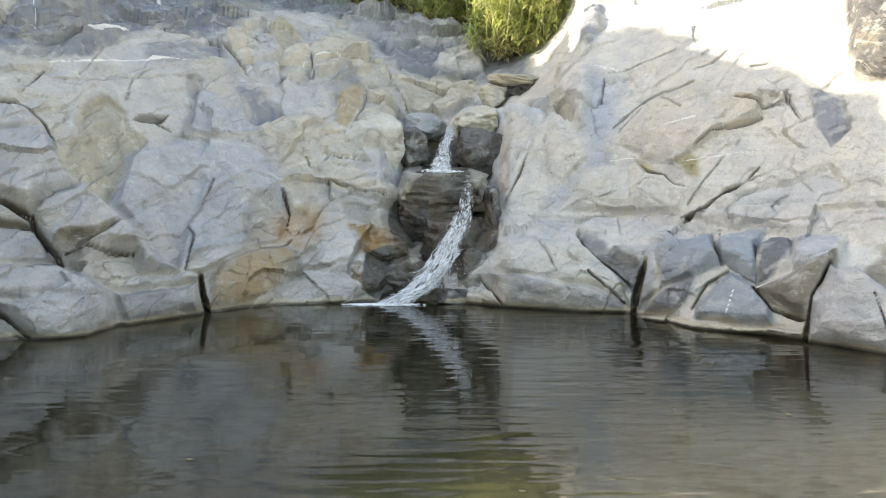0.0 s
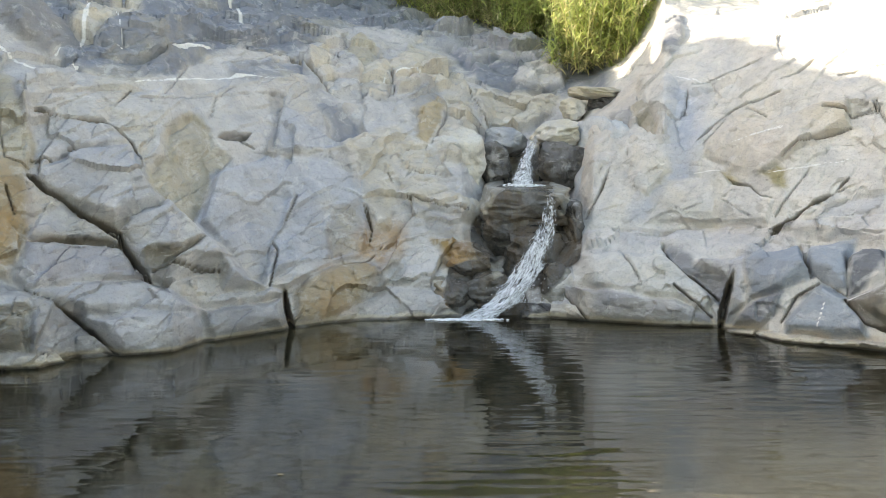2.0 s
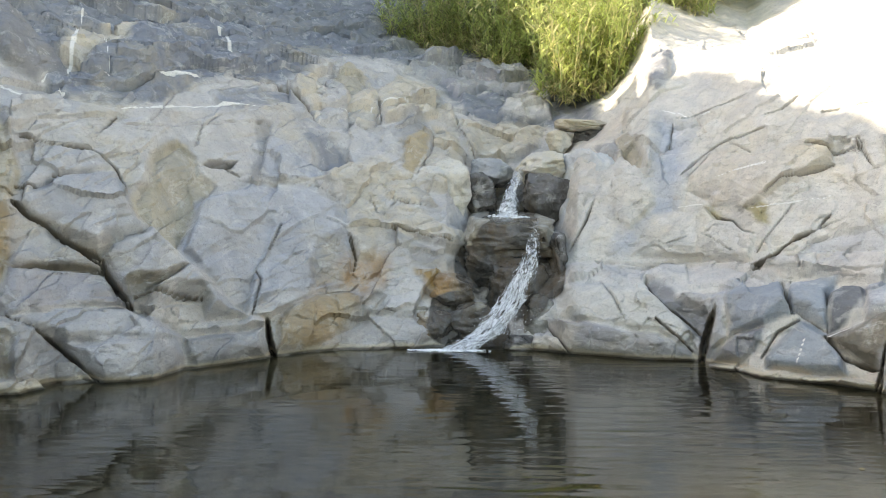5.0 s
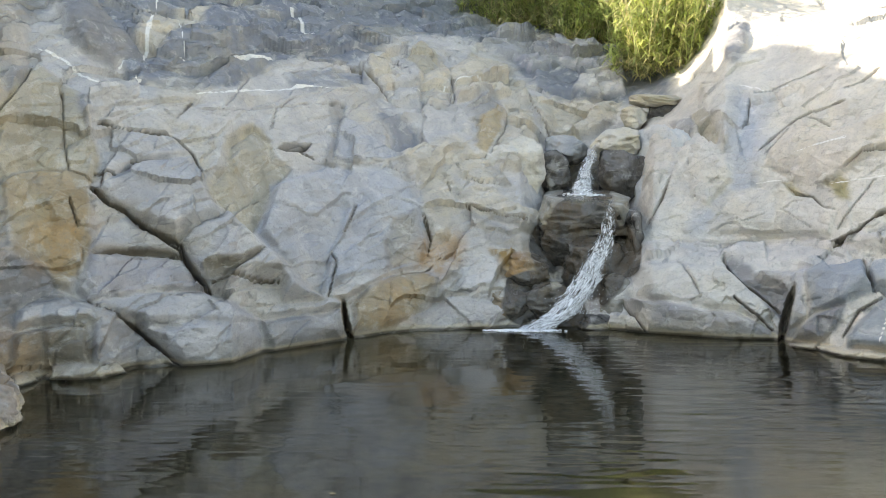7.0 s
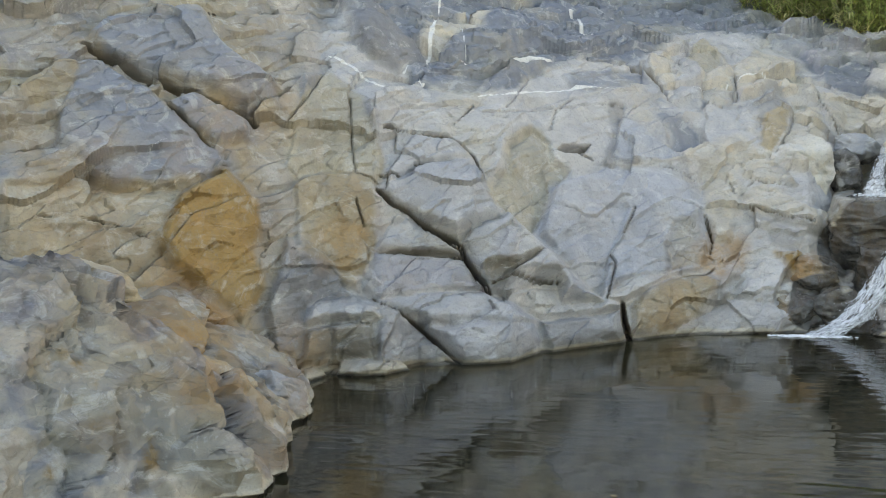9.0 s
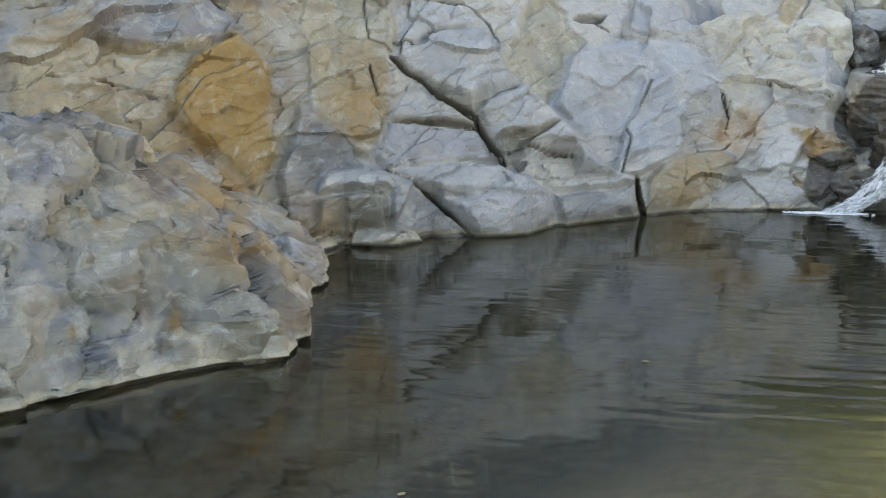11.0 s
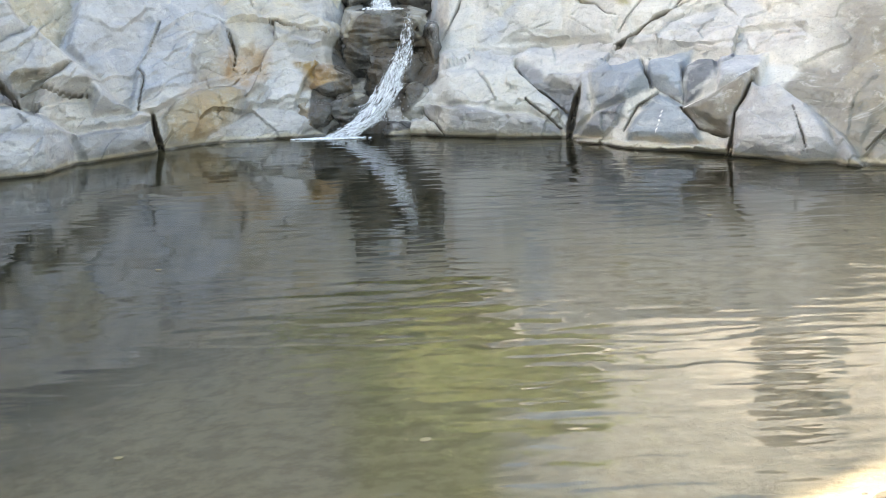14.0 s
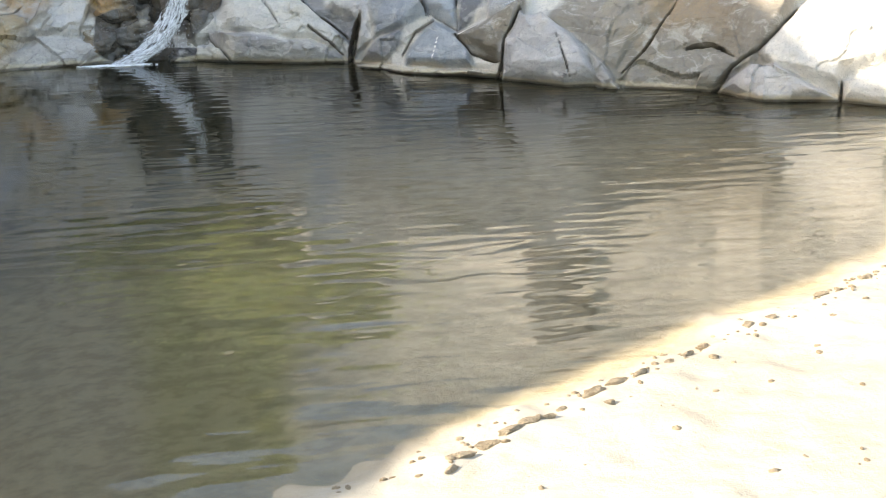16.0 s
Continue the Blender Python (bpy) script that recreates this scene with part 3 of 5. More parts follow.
face(0.06, 0.1, -0.1, "pale", [(13, 2.15), (10.82, 2.29), (10.21, 2.33), (9.24, 2.18), (8.39, 1.99), (7.17, 1.79), (6.81, 1.7), (8.16, 1.76), (9.38, 1.9), (10.47, 2), (12.53, 2.04)], piece=False)
face(0.08, 0.1, 0, "bluegrey", [(12.52, 2.15), (10.82, 2.22), (9.48, 2.18), (9.24, 2.08), (10.83, 2.01), (12.28, 2.05)], soft=0.03, piece=False)
face(0.084, 0.25, 0, "cream", [(9.35, 2.35), (8.37, 2.44), (7.89, 2.31), (8.02, 2.06), (8.39, 1.99), (9.24, 2.17)])
face(0.12, -0.25, -0.1, "pale", [(8.33, 2.28), (7.76, 2.43), (7.15, 2.36), (6.91, 2.2), (7.12, 2.04), (6.97, 1.86), (7.9, 1.96), (8.15, 2.03)])
face(0.072, 0, 0.6, "tan_pale", [(7.59, 2.41), (6.91, 2.46), (6.05, 2.35), (6.55, 2.2), (6.91, 2.21)], piece=False)
face(0.096, -0.15, -0.05, "cream", [(6.79, 2.2), (6.05, 2.34), (5.74, 2.21), (5.57, 1.92), (5.99, 1.83), (6.93, 1.86), (6.97, 2.02)])
face(0.16, -0.1, -0.35, "cream", [(5.81, 2.2), (4.7, 2.43), (3.23, 2.27), (2.45, 2.06), (2.25, 1.9), (3.23, 1.95), (4.46, 1.92), (5.45, 1.89)])
face(0.084, -0.2, -0.1, "grey_pale", [(4.83, 1.83), (4.46, 1.95), (3.85, 1.95), (3.36, 1.84), (3.73, 1.72), (4.47, 1.74)], worn=0.04)
face(0.07, 0.3, 0.1, "ochre_pale", [(4.59, 1.7), (3.77, 1.88), (3.28, 1.8), (3.58, 1.62), (4.18, 1.45), (4.59, 1.51)], piece=False)
face(0.06, -0.1, -0.2, "cream", [(3.28, 1.89), (2.25, 1.9), (1.88, 1.64), (2, 1.37), (2.75, 1.23), (3.73, 1.28), (3.98, 1.46), (3.48, 1.62)], soft=0.03)
face(0.07, 0, -0.3, "cream", [(5.21, 1.44), (4.23, 1.44), (3.61, 1.28), (3.24, 1.14), (4.48, 1.17), (5.34, 1.24)])
face(0.34, 0, -0.2, "crest", [(4.33, 2.51), (3.22, 2.7), (1.02, 2.7), (-0.2, 2.52), (-1.46, 2.33), (-1.75, 2.15), (-1.78, 1.95), (-0.44, 2.19), (1.02, 2.25), (2.25, 2.23), (2.98, 2.38)], soft=0.015)
face(0.1, 0, 0.5, "blue", [(2.17, 2.21), (0.78, 2.25), (-0.44, 2.13), (-0.08, 2.07), (0.53, 1.93), (1.39, 1.99), (2.05, 2.05)], soft=0.015)
face(0.22, -0.2, -0.1, "pale", [(-0.08, 2.17), (-1.71, 2.19), (-1.81, 1.94), (-0.69, 1.93), (0.41, 1.99)], soft=0.015)
face(0.1, 0.1, -0.3, "cream", [(2.37, 1.96), (0.53, 1.89), (-1.66, 1.91), (-1.42, 1.69), (-0.65, 1.57), (1.26, 1.48), (1.88, 1.64)], soft=0.03)
face(0.05, 0.15, -0.1, "white_cream", [(-2.53, 1.22), (-2.88, 1.53), (-3.83, 1.92), (-5.02, 2.07), (-6.2, 2.03), (-4.79, 1.75), (-4.44, 1.59), (-3.37, 1.21), (-2.66, 0.89), (-2.41, 0.97)], soft=0.03)
# two shadowed notch facets, their shade painted as duller tones
face(-0.04, 0.3, 0.9, "tan_pale", [(-4.6, 1.73), (-5.15, 1.79), (-5.8, 1.66), (-5.61, 1.49), (-5.08, 1.62)], soft=0.015, piece=False)
face(0, 0, 0.9, "grey_pale", [(-3.55, 1.64), (-4.6, 1.7), (-4.46, 1.57)], soft=0.015, piece=False)
face(0.09, 0.1, -0.1, "white", [(-4.9, 2.02), (-6.2, 2.08), (-6.72, 1.97), (-6.57, 1.74), (-5.99, 1.49), (-5.84, 1.66), (-5.22, 1.79)])
face(-0.03, 0.1, 0, "streak_blue", [(-6.56, 2), (-7.51, 1.87), (-7.53, 1.54), (-7.01, 1.26), (-7.49, 1.13), (-6.38, 1.1), (-5.43, 0.91), (-4.84, 0.77), (-4.55, 0.78), (-5.43, 1.01), (-6.25, 1.23), (-6.18, 1.54)], soft=0.09, worn=0, piece=False)
face(0.06, 0, -0.08, "white", [(-4.51, 1.54), (-5.64, 1.47), (-6.13, 1.3), (-6.25, 1.21), (-5.31, 0.99), (-4.63, 1.06)])
face(0.06, -0.06, -0.1, "white", [(-7.66, 1.3), (-8.72, 1.22), (-8.5, 1.16), (-8.97, 1.08), (-9.67, 1.07), (-10.14, 0.99), (-10.6, 0.97), (-10.32, 0.79), (-7.71, 0.75), (-5.32, 0.76), (-6.38, 1.09), (-7.56, 1.13)])
face(0.1, -0.05, -0.05, "white_cream", [(-7.89, 1.45), (-8.69, 1.64), (-10.42, 1.62), (-12.22, 1.74), (-13.67, 1.76), (-13.69, 1.58), (-12.25, 1.47), (-10.91, 1.29), (-10, 1.17), (-8.84, 1.19), (-7.78, 1.34)])
face(0.02, 0, 0.2, "tan_green", [(-10.14, 1.18), (-10.69, 1.25), (-11.05, 1.22), (-10.98, 1.1), (-10.7, 1.1)], piece=False)
face(0.02, 0, 0.2, "tan_green", [(-8.43, 1.17), (-8.84, 1.19), (-9.22, 1.13), (-9.6, 1.08), (-8.85, 1.08)], piece=False)
face(-0.03, 0, -0.1, "bluepale_white", [(-11.96, 0.71), (-12.87, 0.98), (-14.96, 1.08), (-16.54, 1.22), (-17.25, 1.06), (-16.71, 0.96), (-14.53, 0.9), (-11.94, 0.85)])
face(0.05, 0, -0.2, "white_rough", [(-2.55, 0.62), (-3.64, 0.68), (-10.05, 0.76), (-11.65, 0.77), (-11.44, 0.62), (-10.07, 0.56), (-7.72, 0.55), (-6.06, 0.57), (-4.13, 0.57), (-2.67, 0.51)], soft=0.03, piece=False)
face(0.06, 0, -0.2, "white_rough", [(-10.63, 0.8), (-14.29, 0.9), (-18.81, 0.96), (-18.84, 0.81), (-16.87, 0.73), (-14.21, 0.69), (-12.2, 0.71)], soft=0.03, piece=False)
face(0.14, 0.05, -0.25, "white", [(-0.85, 0.1), (-1.7, 0.26), (-2.55, 0.47), (-4.13, 0.56), (-6.01, 0.57), (-6.66, 0.45), (-7.75, 0.31), (-8.27, 0.22), (-7.76, 0.09), (-6.56, 0.21), (-5.36, 0.21), (-3.42, 0.24), (-1.95, 0.2)], worn=0.05)
face(0.15, 0.1, 0.25, "grey_pale", [(-1.83, 0.19), (-3.42, 0.24), (-5.36, 0.21), (-6.56, 0.2), (-8, 0.07), (-8.3, -0), (-5.37, 0), (-2.74, 0), (-2.32, 0.09)])
face(0.14, 0, -0.6, "cream", [(-0.68, 0.05), (-1.71, 0.09), (-2.25, 0.08), (-2.65, 0), (-0.78, -0.03)], soft=0.015)
face(-0.05, -0.3, 0.2, "grey", [(-6.1, 0.57), (-7.25, 0.52), (-7.73, 0.46), (-8.91, 0.52), (-8.8, 0.37), (-8.52, 0.11), (-7.74, 0.32), (-6.73, 0.45)], soft=0.015)
face(0.08, 0.3, -0.1, "pale", [(-7.37, 0.5), (-8.9, 0.52), (-8.68, 0.41), (-7.73, 0.44)], soft=0.01, piece=False)
face(0.14, -0.1, -0.05, "bluebank", [(-8.95, 0.51), (-10.07, 0.57), (-11.67, 0.62), (-11.96, 0.53), (-12.15, 0.47), (-11.02, 0.36), (-9.75, 0.25), (-9.52, 0.2), (-9.39, 0.39)], soft=0.012, label="blue-grey angular boulder wedged at the water's edge")
# bright left facet toned paler, shaded lower face toned darker
face(0.1, 0.45, 0, "bluepale", [(-8.91, 0.51), (-9.42, 0.53), (-9.5, 0.22), (-8.95, 0.1), (-8.48, 0.02), (-8.74, 0.26)], soft=0.015, piece=False)
face(0.11, 0.1, 0.2, "bluegrey", [(-9.75, 0.24), (-11.02, 0.35), (-10.67, 0.18), (-10.17, 0.06), (-8.84, 0.02), (-9.18, 0.14)], soft=0.015, piece=False)
face(0.15, 0, -0.1, "bluebank", [(-10.92, 0.01), (-11.05, 0.13), (-12.54, 0.41), (-13.58, 0.32), (-14.24, 0.18), (-14.41, 0.06)], soft=0.012, label="blue-grey split boulder with a pale hairline vein")
face(0.1, 0, -0.1, "bluebank", [(-12.02, 0.63), (-14.05, 0.7), (-13.6, 0.58), (-13.59, 0.38), (-12.6, 0.46), (-11.9, 0.52)], soft=0.012, label="blue-grey upper boulder under a pale ledge")
face(0.14, 0.1, 0.25, "bluegrey_dark", [(-13.61, 0.56), (-14.11, 0.6), (-15.09, 0.62), (-15.08, 0.5), (-13.74, 0.35)], soft=0.015, label="dark grey boulder wedged between blue-grey ones")
face(0.26, 0.1, 0.35, "brown", [(-13.56, 0.29), (-15.09, 0.41), (-16.96, 0.56), (-16.72, 0.41), (-16.25, 0.23), (-15.85, 0.13), (-14.79, 0.17)], soft=0.012, label="brown wedge-shaped boulder with a pale quartz line")
face(0.16, 0, -0.4, "bluepale", [(-15.14, 0.63), (-17.32, 0.74), (-17, 0.57), (-15.18, 0.43)], soft=0.015, piece=False)
face(0.16, 0, -1.2, "cream", [(-8.67, 0), (-10.62, 0.06), (-12.8, 0.03), (-16.1, 0.06), (-16.11, -0), (-11.85, -0.05), (-8.67, -0.06)], soft=0.012, piece=False)
face(0.3, 0.1, -0.1, "dull", [(-15.74, -0.03), (-15.89, 0.22), (-16.7, 0.45), (-17.79, 0.48), (-19.05, 0.39), (-20.05, 0.22), (-20.59, 0.06), (-19, -0.05), (-17.03, -0.03)], worn=0.07, label="pale rounded boulder standing in the pool's edge")
face(0.16, -0.4, 0.1, "grey_pale", [(-19.05, 0.39), (-20.6, 0.2), (-21.77, -0.02), (-20.66, -0.02), (-20.05, 0.22)], soft=0.03, piece=False)
face(0.05, -0.1, 0, "brown_pale", [(-17.79, 0.49), (-18.83, 0.66), (-24.18, 0.68), (-21.99, 0.33), (-21.5, 0.15), (-20.6, 0.2), (-19.05, 0.39)], soft=0.03)
face(0.08, -0.1, 0, "brown", [(-22.04, 0.32), (-24.31, 0.68), (-29.9, 0.72), (-29.05, 0.49), (-28.1, 0.33), (-27.9, 0.21), (-26.32, 0.02), (-21.76, 0.01), (-21.45, 0.13)])
face(0.1, -0.1, -0.1, "brown_pale", [(-21.76, 0.01), (-21.99, 0.15), (-24.37, 0.29), (-26.78, 0.26), (-27.38, 0.18), (-26.32, 0.02)], soft=0.03, piece=False)
face(0.12, -0.1, -0.2, "white", [(-28.25, 0.31), (-29.17, 0.51), (-30.4, 0.72), (-34.33, 0.74), (-34.7, 0.33), (-32.17, 0.2), (-32, 0.08), (-28.96, 0.23)])
face(0.2, 0, -0.2, "pale", [(-26.43, 0.01), (-27.91, 0.21), (-28.97, 0.21), (-32.02, 0.02), (-28.6, -0.03)], soft=0.015)
face(0.16, 0, -0.2, "white", [(-32.19, 0.01), (-32.19, 0.14), (-34.78, 0.24), (-35.03, -0.03)], soft=0.015)
# boulder on the dome: darkened tone stands in for the shadow on it
face(0.36, 0.1, 0.15, "grey_shadowed", [(-17.03, 1.96), (-17.07, 2.24), (-16.77, 2.44), (-17.41, 2.59), (-20.03, 2.54), (-20.16, 1.95), (-18.43, 1.86), (-17.27, 1.86)], worn=0.05, label="grey blocky boulder on top of the white dome")
face(0, 0.4, 0.2, "bluegrey", [(-15.57, 1.78), (-16.89, 1.74), (-17.28, 1.48), (-16.56, 1.34), (-15.79, 1.58)], piece=False)
# shaded left flank of the dome, painted as a blue-grey tone
face(0.16, 0.2, 0, "bluegrey", [(-5.73, 2.34), (-6.25, 2.57), (-6.85, 2.63), (-6.94, 2.38), (-6.27, 2.24)], soft=0.03, worn=0.05, piece=False)
face(0.1, 0.05, -0.1, "grey_blue", [(34.31, 1.87), (33.03, 2.32), (30.81, 2.15), (29.27, 1.88), (27.49, 1.54), (28.95, 1.41), (32.21, 1.44), (33.09, 1.53), (34.36, 1.75)], soft=0.015)
face(0.12, -0.1, -0.1, "grey_blue", [(29.94, 1.99), (28.51, 2.07), (26.32, 1.85), (26.47, 1.74), (27.68, 1.69), (28.6, 1.77)], soft=0.015)
face(0.2, -0.1, -0.1, "grey_blue", [(32.86, 2.48), (32.27, 2.57), (28.34, 2.68), (27.7, 2.45), (25.14, 2.08), (25.45, 1.98), (26.43, 1.89), (28.51, 2.07), (30.1, 2.19), (31.9, 2.32)], soft=0.015)
face(0.18, 0.12, 0.15, "ochre", [(30.53, 1.05), (29.45, 1.33), (27.5, 1.48), (26.86, 1.41), (26.36, 1.29), (26.06, 0.67), (27.1, 0.45), (28.25, 0.63), (29.85, 0.85)])
face(0.05, 0, -0.2, "tan_pale", [(36.47, 1.46), (33.35, 1.44), (31.07, 1.39), (29.44, 1.37), (30.43, 1.09), (32.31, 1.15), (36.57, 1.22)], soft=0.03)
face(0.16, -0.1, 0.2, "brownred", [(30.65, 0.72), (28.97, 0.65), (27.01, 0.38), (27.6, 0.28), (28.63, 0.38)])
face(0.08, 0, -0.1, "tan", [(36.58, 1.21), (32.32, 1.14), (30.61, 1.04), (29.86, 0.82), (30.61, 0.72), (36.72, 0.89)], soft=0.04)
face(0.08, 0, 0.1, "tan", [(24.65, 1.35), (23.91, 1.4), (21.07, 1.4), (21.44, 0.87), (21.84, 0.67), (22.81, 0.71), (24.37, 0.94)])
face(0.07, -0.05, 0, "tan_pale", [(24.51, 1.91), (22.99, 2.18), (21.29, 2), (20.94, 1.57), (21.17, 1.41), (24.39, 1.41), (24.97, 1.52)])
face(0.12, 0.1, 0.1, "grey", [(26.11, 0.51), (25, 0.96), (23.11, 0.71), (22.42, 0.51), (24.16, 0.46), (24.49, 0.16), (25.72, 0.2)])
# open joints: half width, depth
joint(0.013, 0.3, [(21.03, 1.28), (20.41, 1.17), (19.73, 1.1), (19.05, 1), (18.13, 0.89), (17.52, 0.83)])
joint(0.012, 0.25, [(17.52, 0.83), (17.16, 0.71), (16.75, 0.59), (16.33, 0.49)])
joint(0.014, 0.16, [(21.38, 0.85), (20.23, 0.84), (19.31, 0.8), (18.02, 0.79), (17.44, 0.76)])
joint(0.014, 0.3, [(21.7, 0.55), (21.17, 0.47), (20.3, 0.39), (19.39, 0.27), (18.58, 0.15), (17.63, -0)])
joint(0.015, 0.4, [(10.55, 0.29), (10.49, 0.16), (10.27, 0.01)])
joint(0.0064, 0.096, [(20.62, 1), (20.38, 1.08), (19.96, 1.11)])
joint(0.012, 0.12, [(20.66, 1.78), (19.41, 1.71), (17.91, 1.66), (17.29, 1.59), (16.83, 1.51), (16.65, 1.4), (16.31, 1.25)])
joint(0.0056, 0.084, [(17.91, 1.66), (17.64, 1.75), (16.78, 1.93)])
joint(0.008, 0.108, [(19.45, 1.45), (17.82, 1.44), (16.76, 1.46)])
joint(0.0064, 0.096, [(20.88, 1.41), (20.15, 1.36)])
joint(0.004, 0.06, [(17.84, 1.65), (15.92, 1.6)])
joint(0.004, 0.06, [(20.67, 1.27), (20.56, 1.41), (19.77, 1.61)])
joint(0.0064, 0.096, [(16.23, 0.53), (15.31, 0.56), (14.35, 0.52), (13.33, 0.49)])
joint(0.004, 0.048, [(13.52, 1.7), (13.26, 1.85), (12.41, 1.95)])
joint(0.0032, 0.048, [(16.36, 1.86), (13.5, 1.86), (11.33, 1.89), (10.35, 1.87)])
joint(0.004, 0.048, [(15.36, 1.91), (14.39, 2.14)])
joint(0.012, 0.12, [(13.14, 1.55), (11.83, 1.58)])
joint(0.0056, 0.084, [(12.27, 1.51), (11.7, 1.45)])
joint(0.016, 0.18, [(10.33, 2.33), (9.31, 2.18), (8.39, 1.98), (7.17, 1.78), (6.83, 1.7)])
joint(0.008, 0.12, [(6.96, 0.94), (6.67, 0.73), (6.85, 0.6)])
joint(0.0048, 0.072, [(10.42, 0.84), (10.12, 0.95), (9.91, 1.04)])
joint(0.0048, 0.072, [(11.19, 0.34), (10.8, 0.6), (11.04, 0.68)])
joint(0.0072, 0.12, [(5.1, 1), (3.74, 0.88), (1.88, 0.73)])
joint(0.0064, 0.096, [(7.19, 1.37), (5.96, 1.22), (5.72, 1.1)])
joint(0.0064, 0.096, [(6.07, 1.83), (6.8, 1.85), (6.97, 2.02)])
joint(0.008, 0.12, [(2.49, 2.05), (1.88, 1.72), (1.39, 1.5)])
joint(0.0048, 0.072, [(8.46, 0.45), (6.97, 0.46), (6.22, 0.59)])
joint(0.008, 0.12, [(3.35, 0.42), (3.35, 0.15)])
joint(0.0048, 0.072, [(-4.6, 1.75), (-4.45, 1.44), (-4.54, 1.1), (-4.78, 1.05)])
joint(0.0048, 0.072, [(-3.25, 1.16), (-4.08, 1.48), (-4.49, 1.59)])
joint(0.0072, 0.108, [(-8.69, 1.64), (-7.93, 1.47), (-7.56, 1.39)])
joint(0.0064, 0.096, [(-7.27, 1.94), (-8.55, 2.02), (-10.03, 2.15)])
joint(0.0064, 0.084, [(-9.45, 1.72), (-10.3, 1.66)])
joint(0.011, 0.22, [(-10.46, 0.74), (-11.42, 0.85), (-12.09, 0.96), (-12.98, 1.05), (-13.8, 1.21)])
joint(0.0048, 0.072, [(-10.68, 1.28), (-11.58, 1.42), (-12.25, 1.47), (-13.69, 1.57)])
joint(0.008, 0.12, [(-8.57, 1.17), (-8.97, 1.1), (-9.6, 1.08), (-10.07, 1), (-10.53, 0.99)])
joint(0.0032, 0.048, [(-10.68, 0.85), (-10.95, 0.95), (-12.05, 1.24)])
joint(0.0048, 0.06, [(-6.51, 0.87), (-6.8, 0.84), (-7.7, 0.91)])
joint(0.0032, 0.048, [(-8.4, 0.94), (-9.58, 0.82)])
joint(0.008, 0.144, [(-1.71, 0.18), (-2.25, 0.08), (-2.74, -0)])
joint(0.004, 0.06, [(-4.13, 0.56), (-4.87, 0.37), (-5.06, 0.29)])
joint(0.008, 0.144, [(-6.01, 0.57), (-6.59, 0.46), (-7.51, 0.33), (-8.32, 0.22)])
joint(0.0056, 0.096, [(-6.44, 0.3), (-8.05, 0.08)])
joint(0.018, 0.28, [(-8.44, -0), (-8.61, 0.2), (-8.92, 0.42)])
joint(0.008, 0.144, [(-11.66, 0.68), (-11.96, 0.54), (-12.19, 0.46)])
joint(0.0056, 0.096, [(-12.09, 0.67), (-11.88, 0.51), (-12.61, 0.45), (-13.65, 0.34)])
joint(0.0048, 0.072, [(-12.49, 0.42), (-11.55, 0.31), (-10.97, 0.13)])
joint(0.0056, 0.096, [(-13.6, 0.58), (-13.62, 0.35)])
joint(0.014, 0.15, [(-13.56, 0.3), (-14.31, 0.17), (-15.85, 0.12)])
joint(0.0064, 0.096, [(-11.01, 0.7), (-12.2, 0.69)])
joint(0.012, 0.12, [(-10.29, 0.68), (-12.39, 1.01), (-14.48, 1.18)])
joint(0.0112, 0.2, [(-15.74, -0.04), (-15.97, 0.26), (-16.69, 0.48)])
joint(0.0099, 0.18, [(-26.21, 0.01), (-27.1, 0.18), (-28.23, 0.34), (-29.73, 0.61)])
joint(0.0087, 0.15, [(-32.11, 0.01), (-32.09, 0.13)])
joint(0.0062, 0.12, [(-21.73, 0.11), (-22.76, 0.28), (-24.32, 0.66)])
joint(0.0074, 0.12, [(-24.77, 0.28), (-25.96, 0.31), (-27.07, 0.24)])
joint(0.0062, 0.12, [(-18.51, 0.31), (-18.96, 0.13), (-19.27, 0)])
joint(0.018, 0.4, [(33.1, 2.44), (31.89, 2.33), (30.78, 2.23), (28.97, 2.08), (26.21, 1.84)])
joint(0.014, 0.14, [(29.93, 2), (28.6, 1.77), (27.82, 1.63)])
joint(0.0036, 0.06, [(22.12, 1.97), (22.09, 1.66), (21.96, 1.41), (20.99, 1.34)])
joint(0.004, 0.06, [(23, 2.17), (23.76, 1.99), (24.77, 1.83)])
joint(0.0064, 0.096, [(22, 1.2), (21.57, 0.95)])
joint(0.012, 0.12, [(30.6, 1.05), (32.3, 1.19), (35.66, 1.28)])
joint(0.012, 0.12, [(30.85, 0.69), (29.04, 0.43), (28.15, 0.23)])
joint(0.0072, 0.12, [(-2.54, 0.71), (-3.38, 1.05), (-4.09, 1.39), (-4.51, 1.58)])
joint(0.0064, 0.108, [(-5.04, 1.62), (-5.64, 1.49), (-6.05, 1.4)])
joint(0.0064, 0.096, [(-4.42, 2.03), (-4.78, 2.14), (-5.84, 2.17)])
joint(0.0072, 0.108, [(-7.42, 1.45), (-8.11, 1.58), (-9.03, 1.72), (-10.85, 1.86)])
joint(0.0064, 0.096, [(-10.84, 1.98), (-11.52, 2.02), (-12.18, 2.12)])
joint(0.0048, 0.072, [(-5.3, 1.15), (-5.89, 1.21), (-6.36, 1.35)])
joint(0.0056, 0.084, [(-6.58, 1.62), (-6.93, 1.74), (-7.03, 1.92)])
joint(0.0056, 0.084, [(-7.66, 1.34), (-8.37, 1.32), (-8.72, 1.22)])
joint(0.0064, 0.096, [(-11.88, 0.81), (-12.55, 0.85), (-13.84, 0.9)])
joint(0.0064, 0.096, [(-13.19, 1.99), (-14.79, 2.06), (-16.38, 2.1)])
joint(0.0072, 0.108, [(-12.53, 1.69), (-13.7, 1.66), (-14.85, 1.73)])
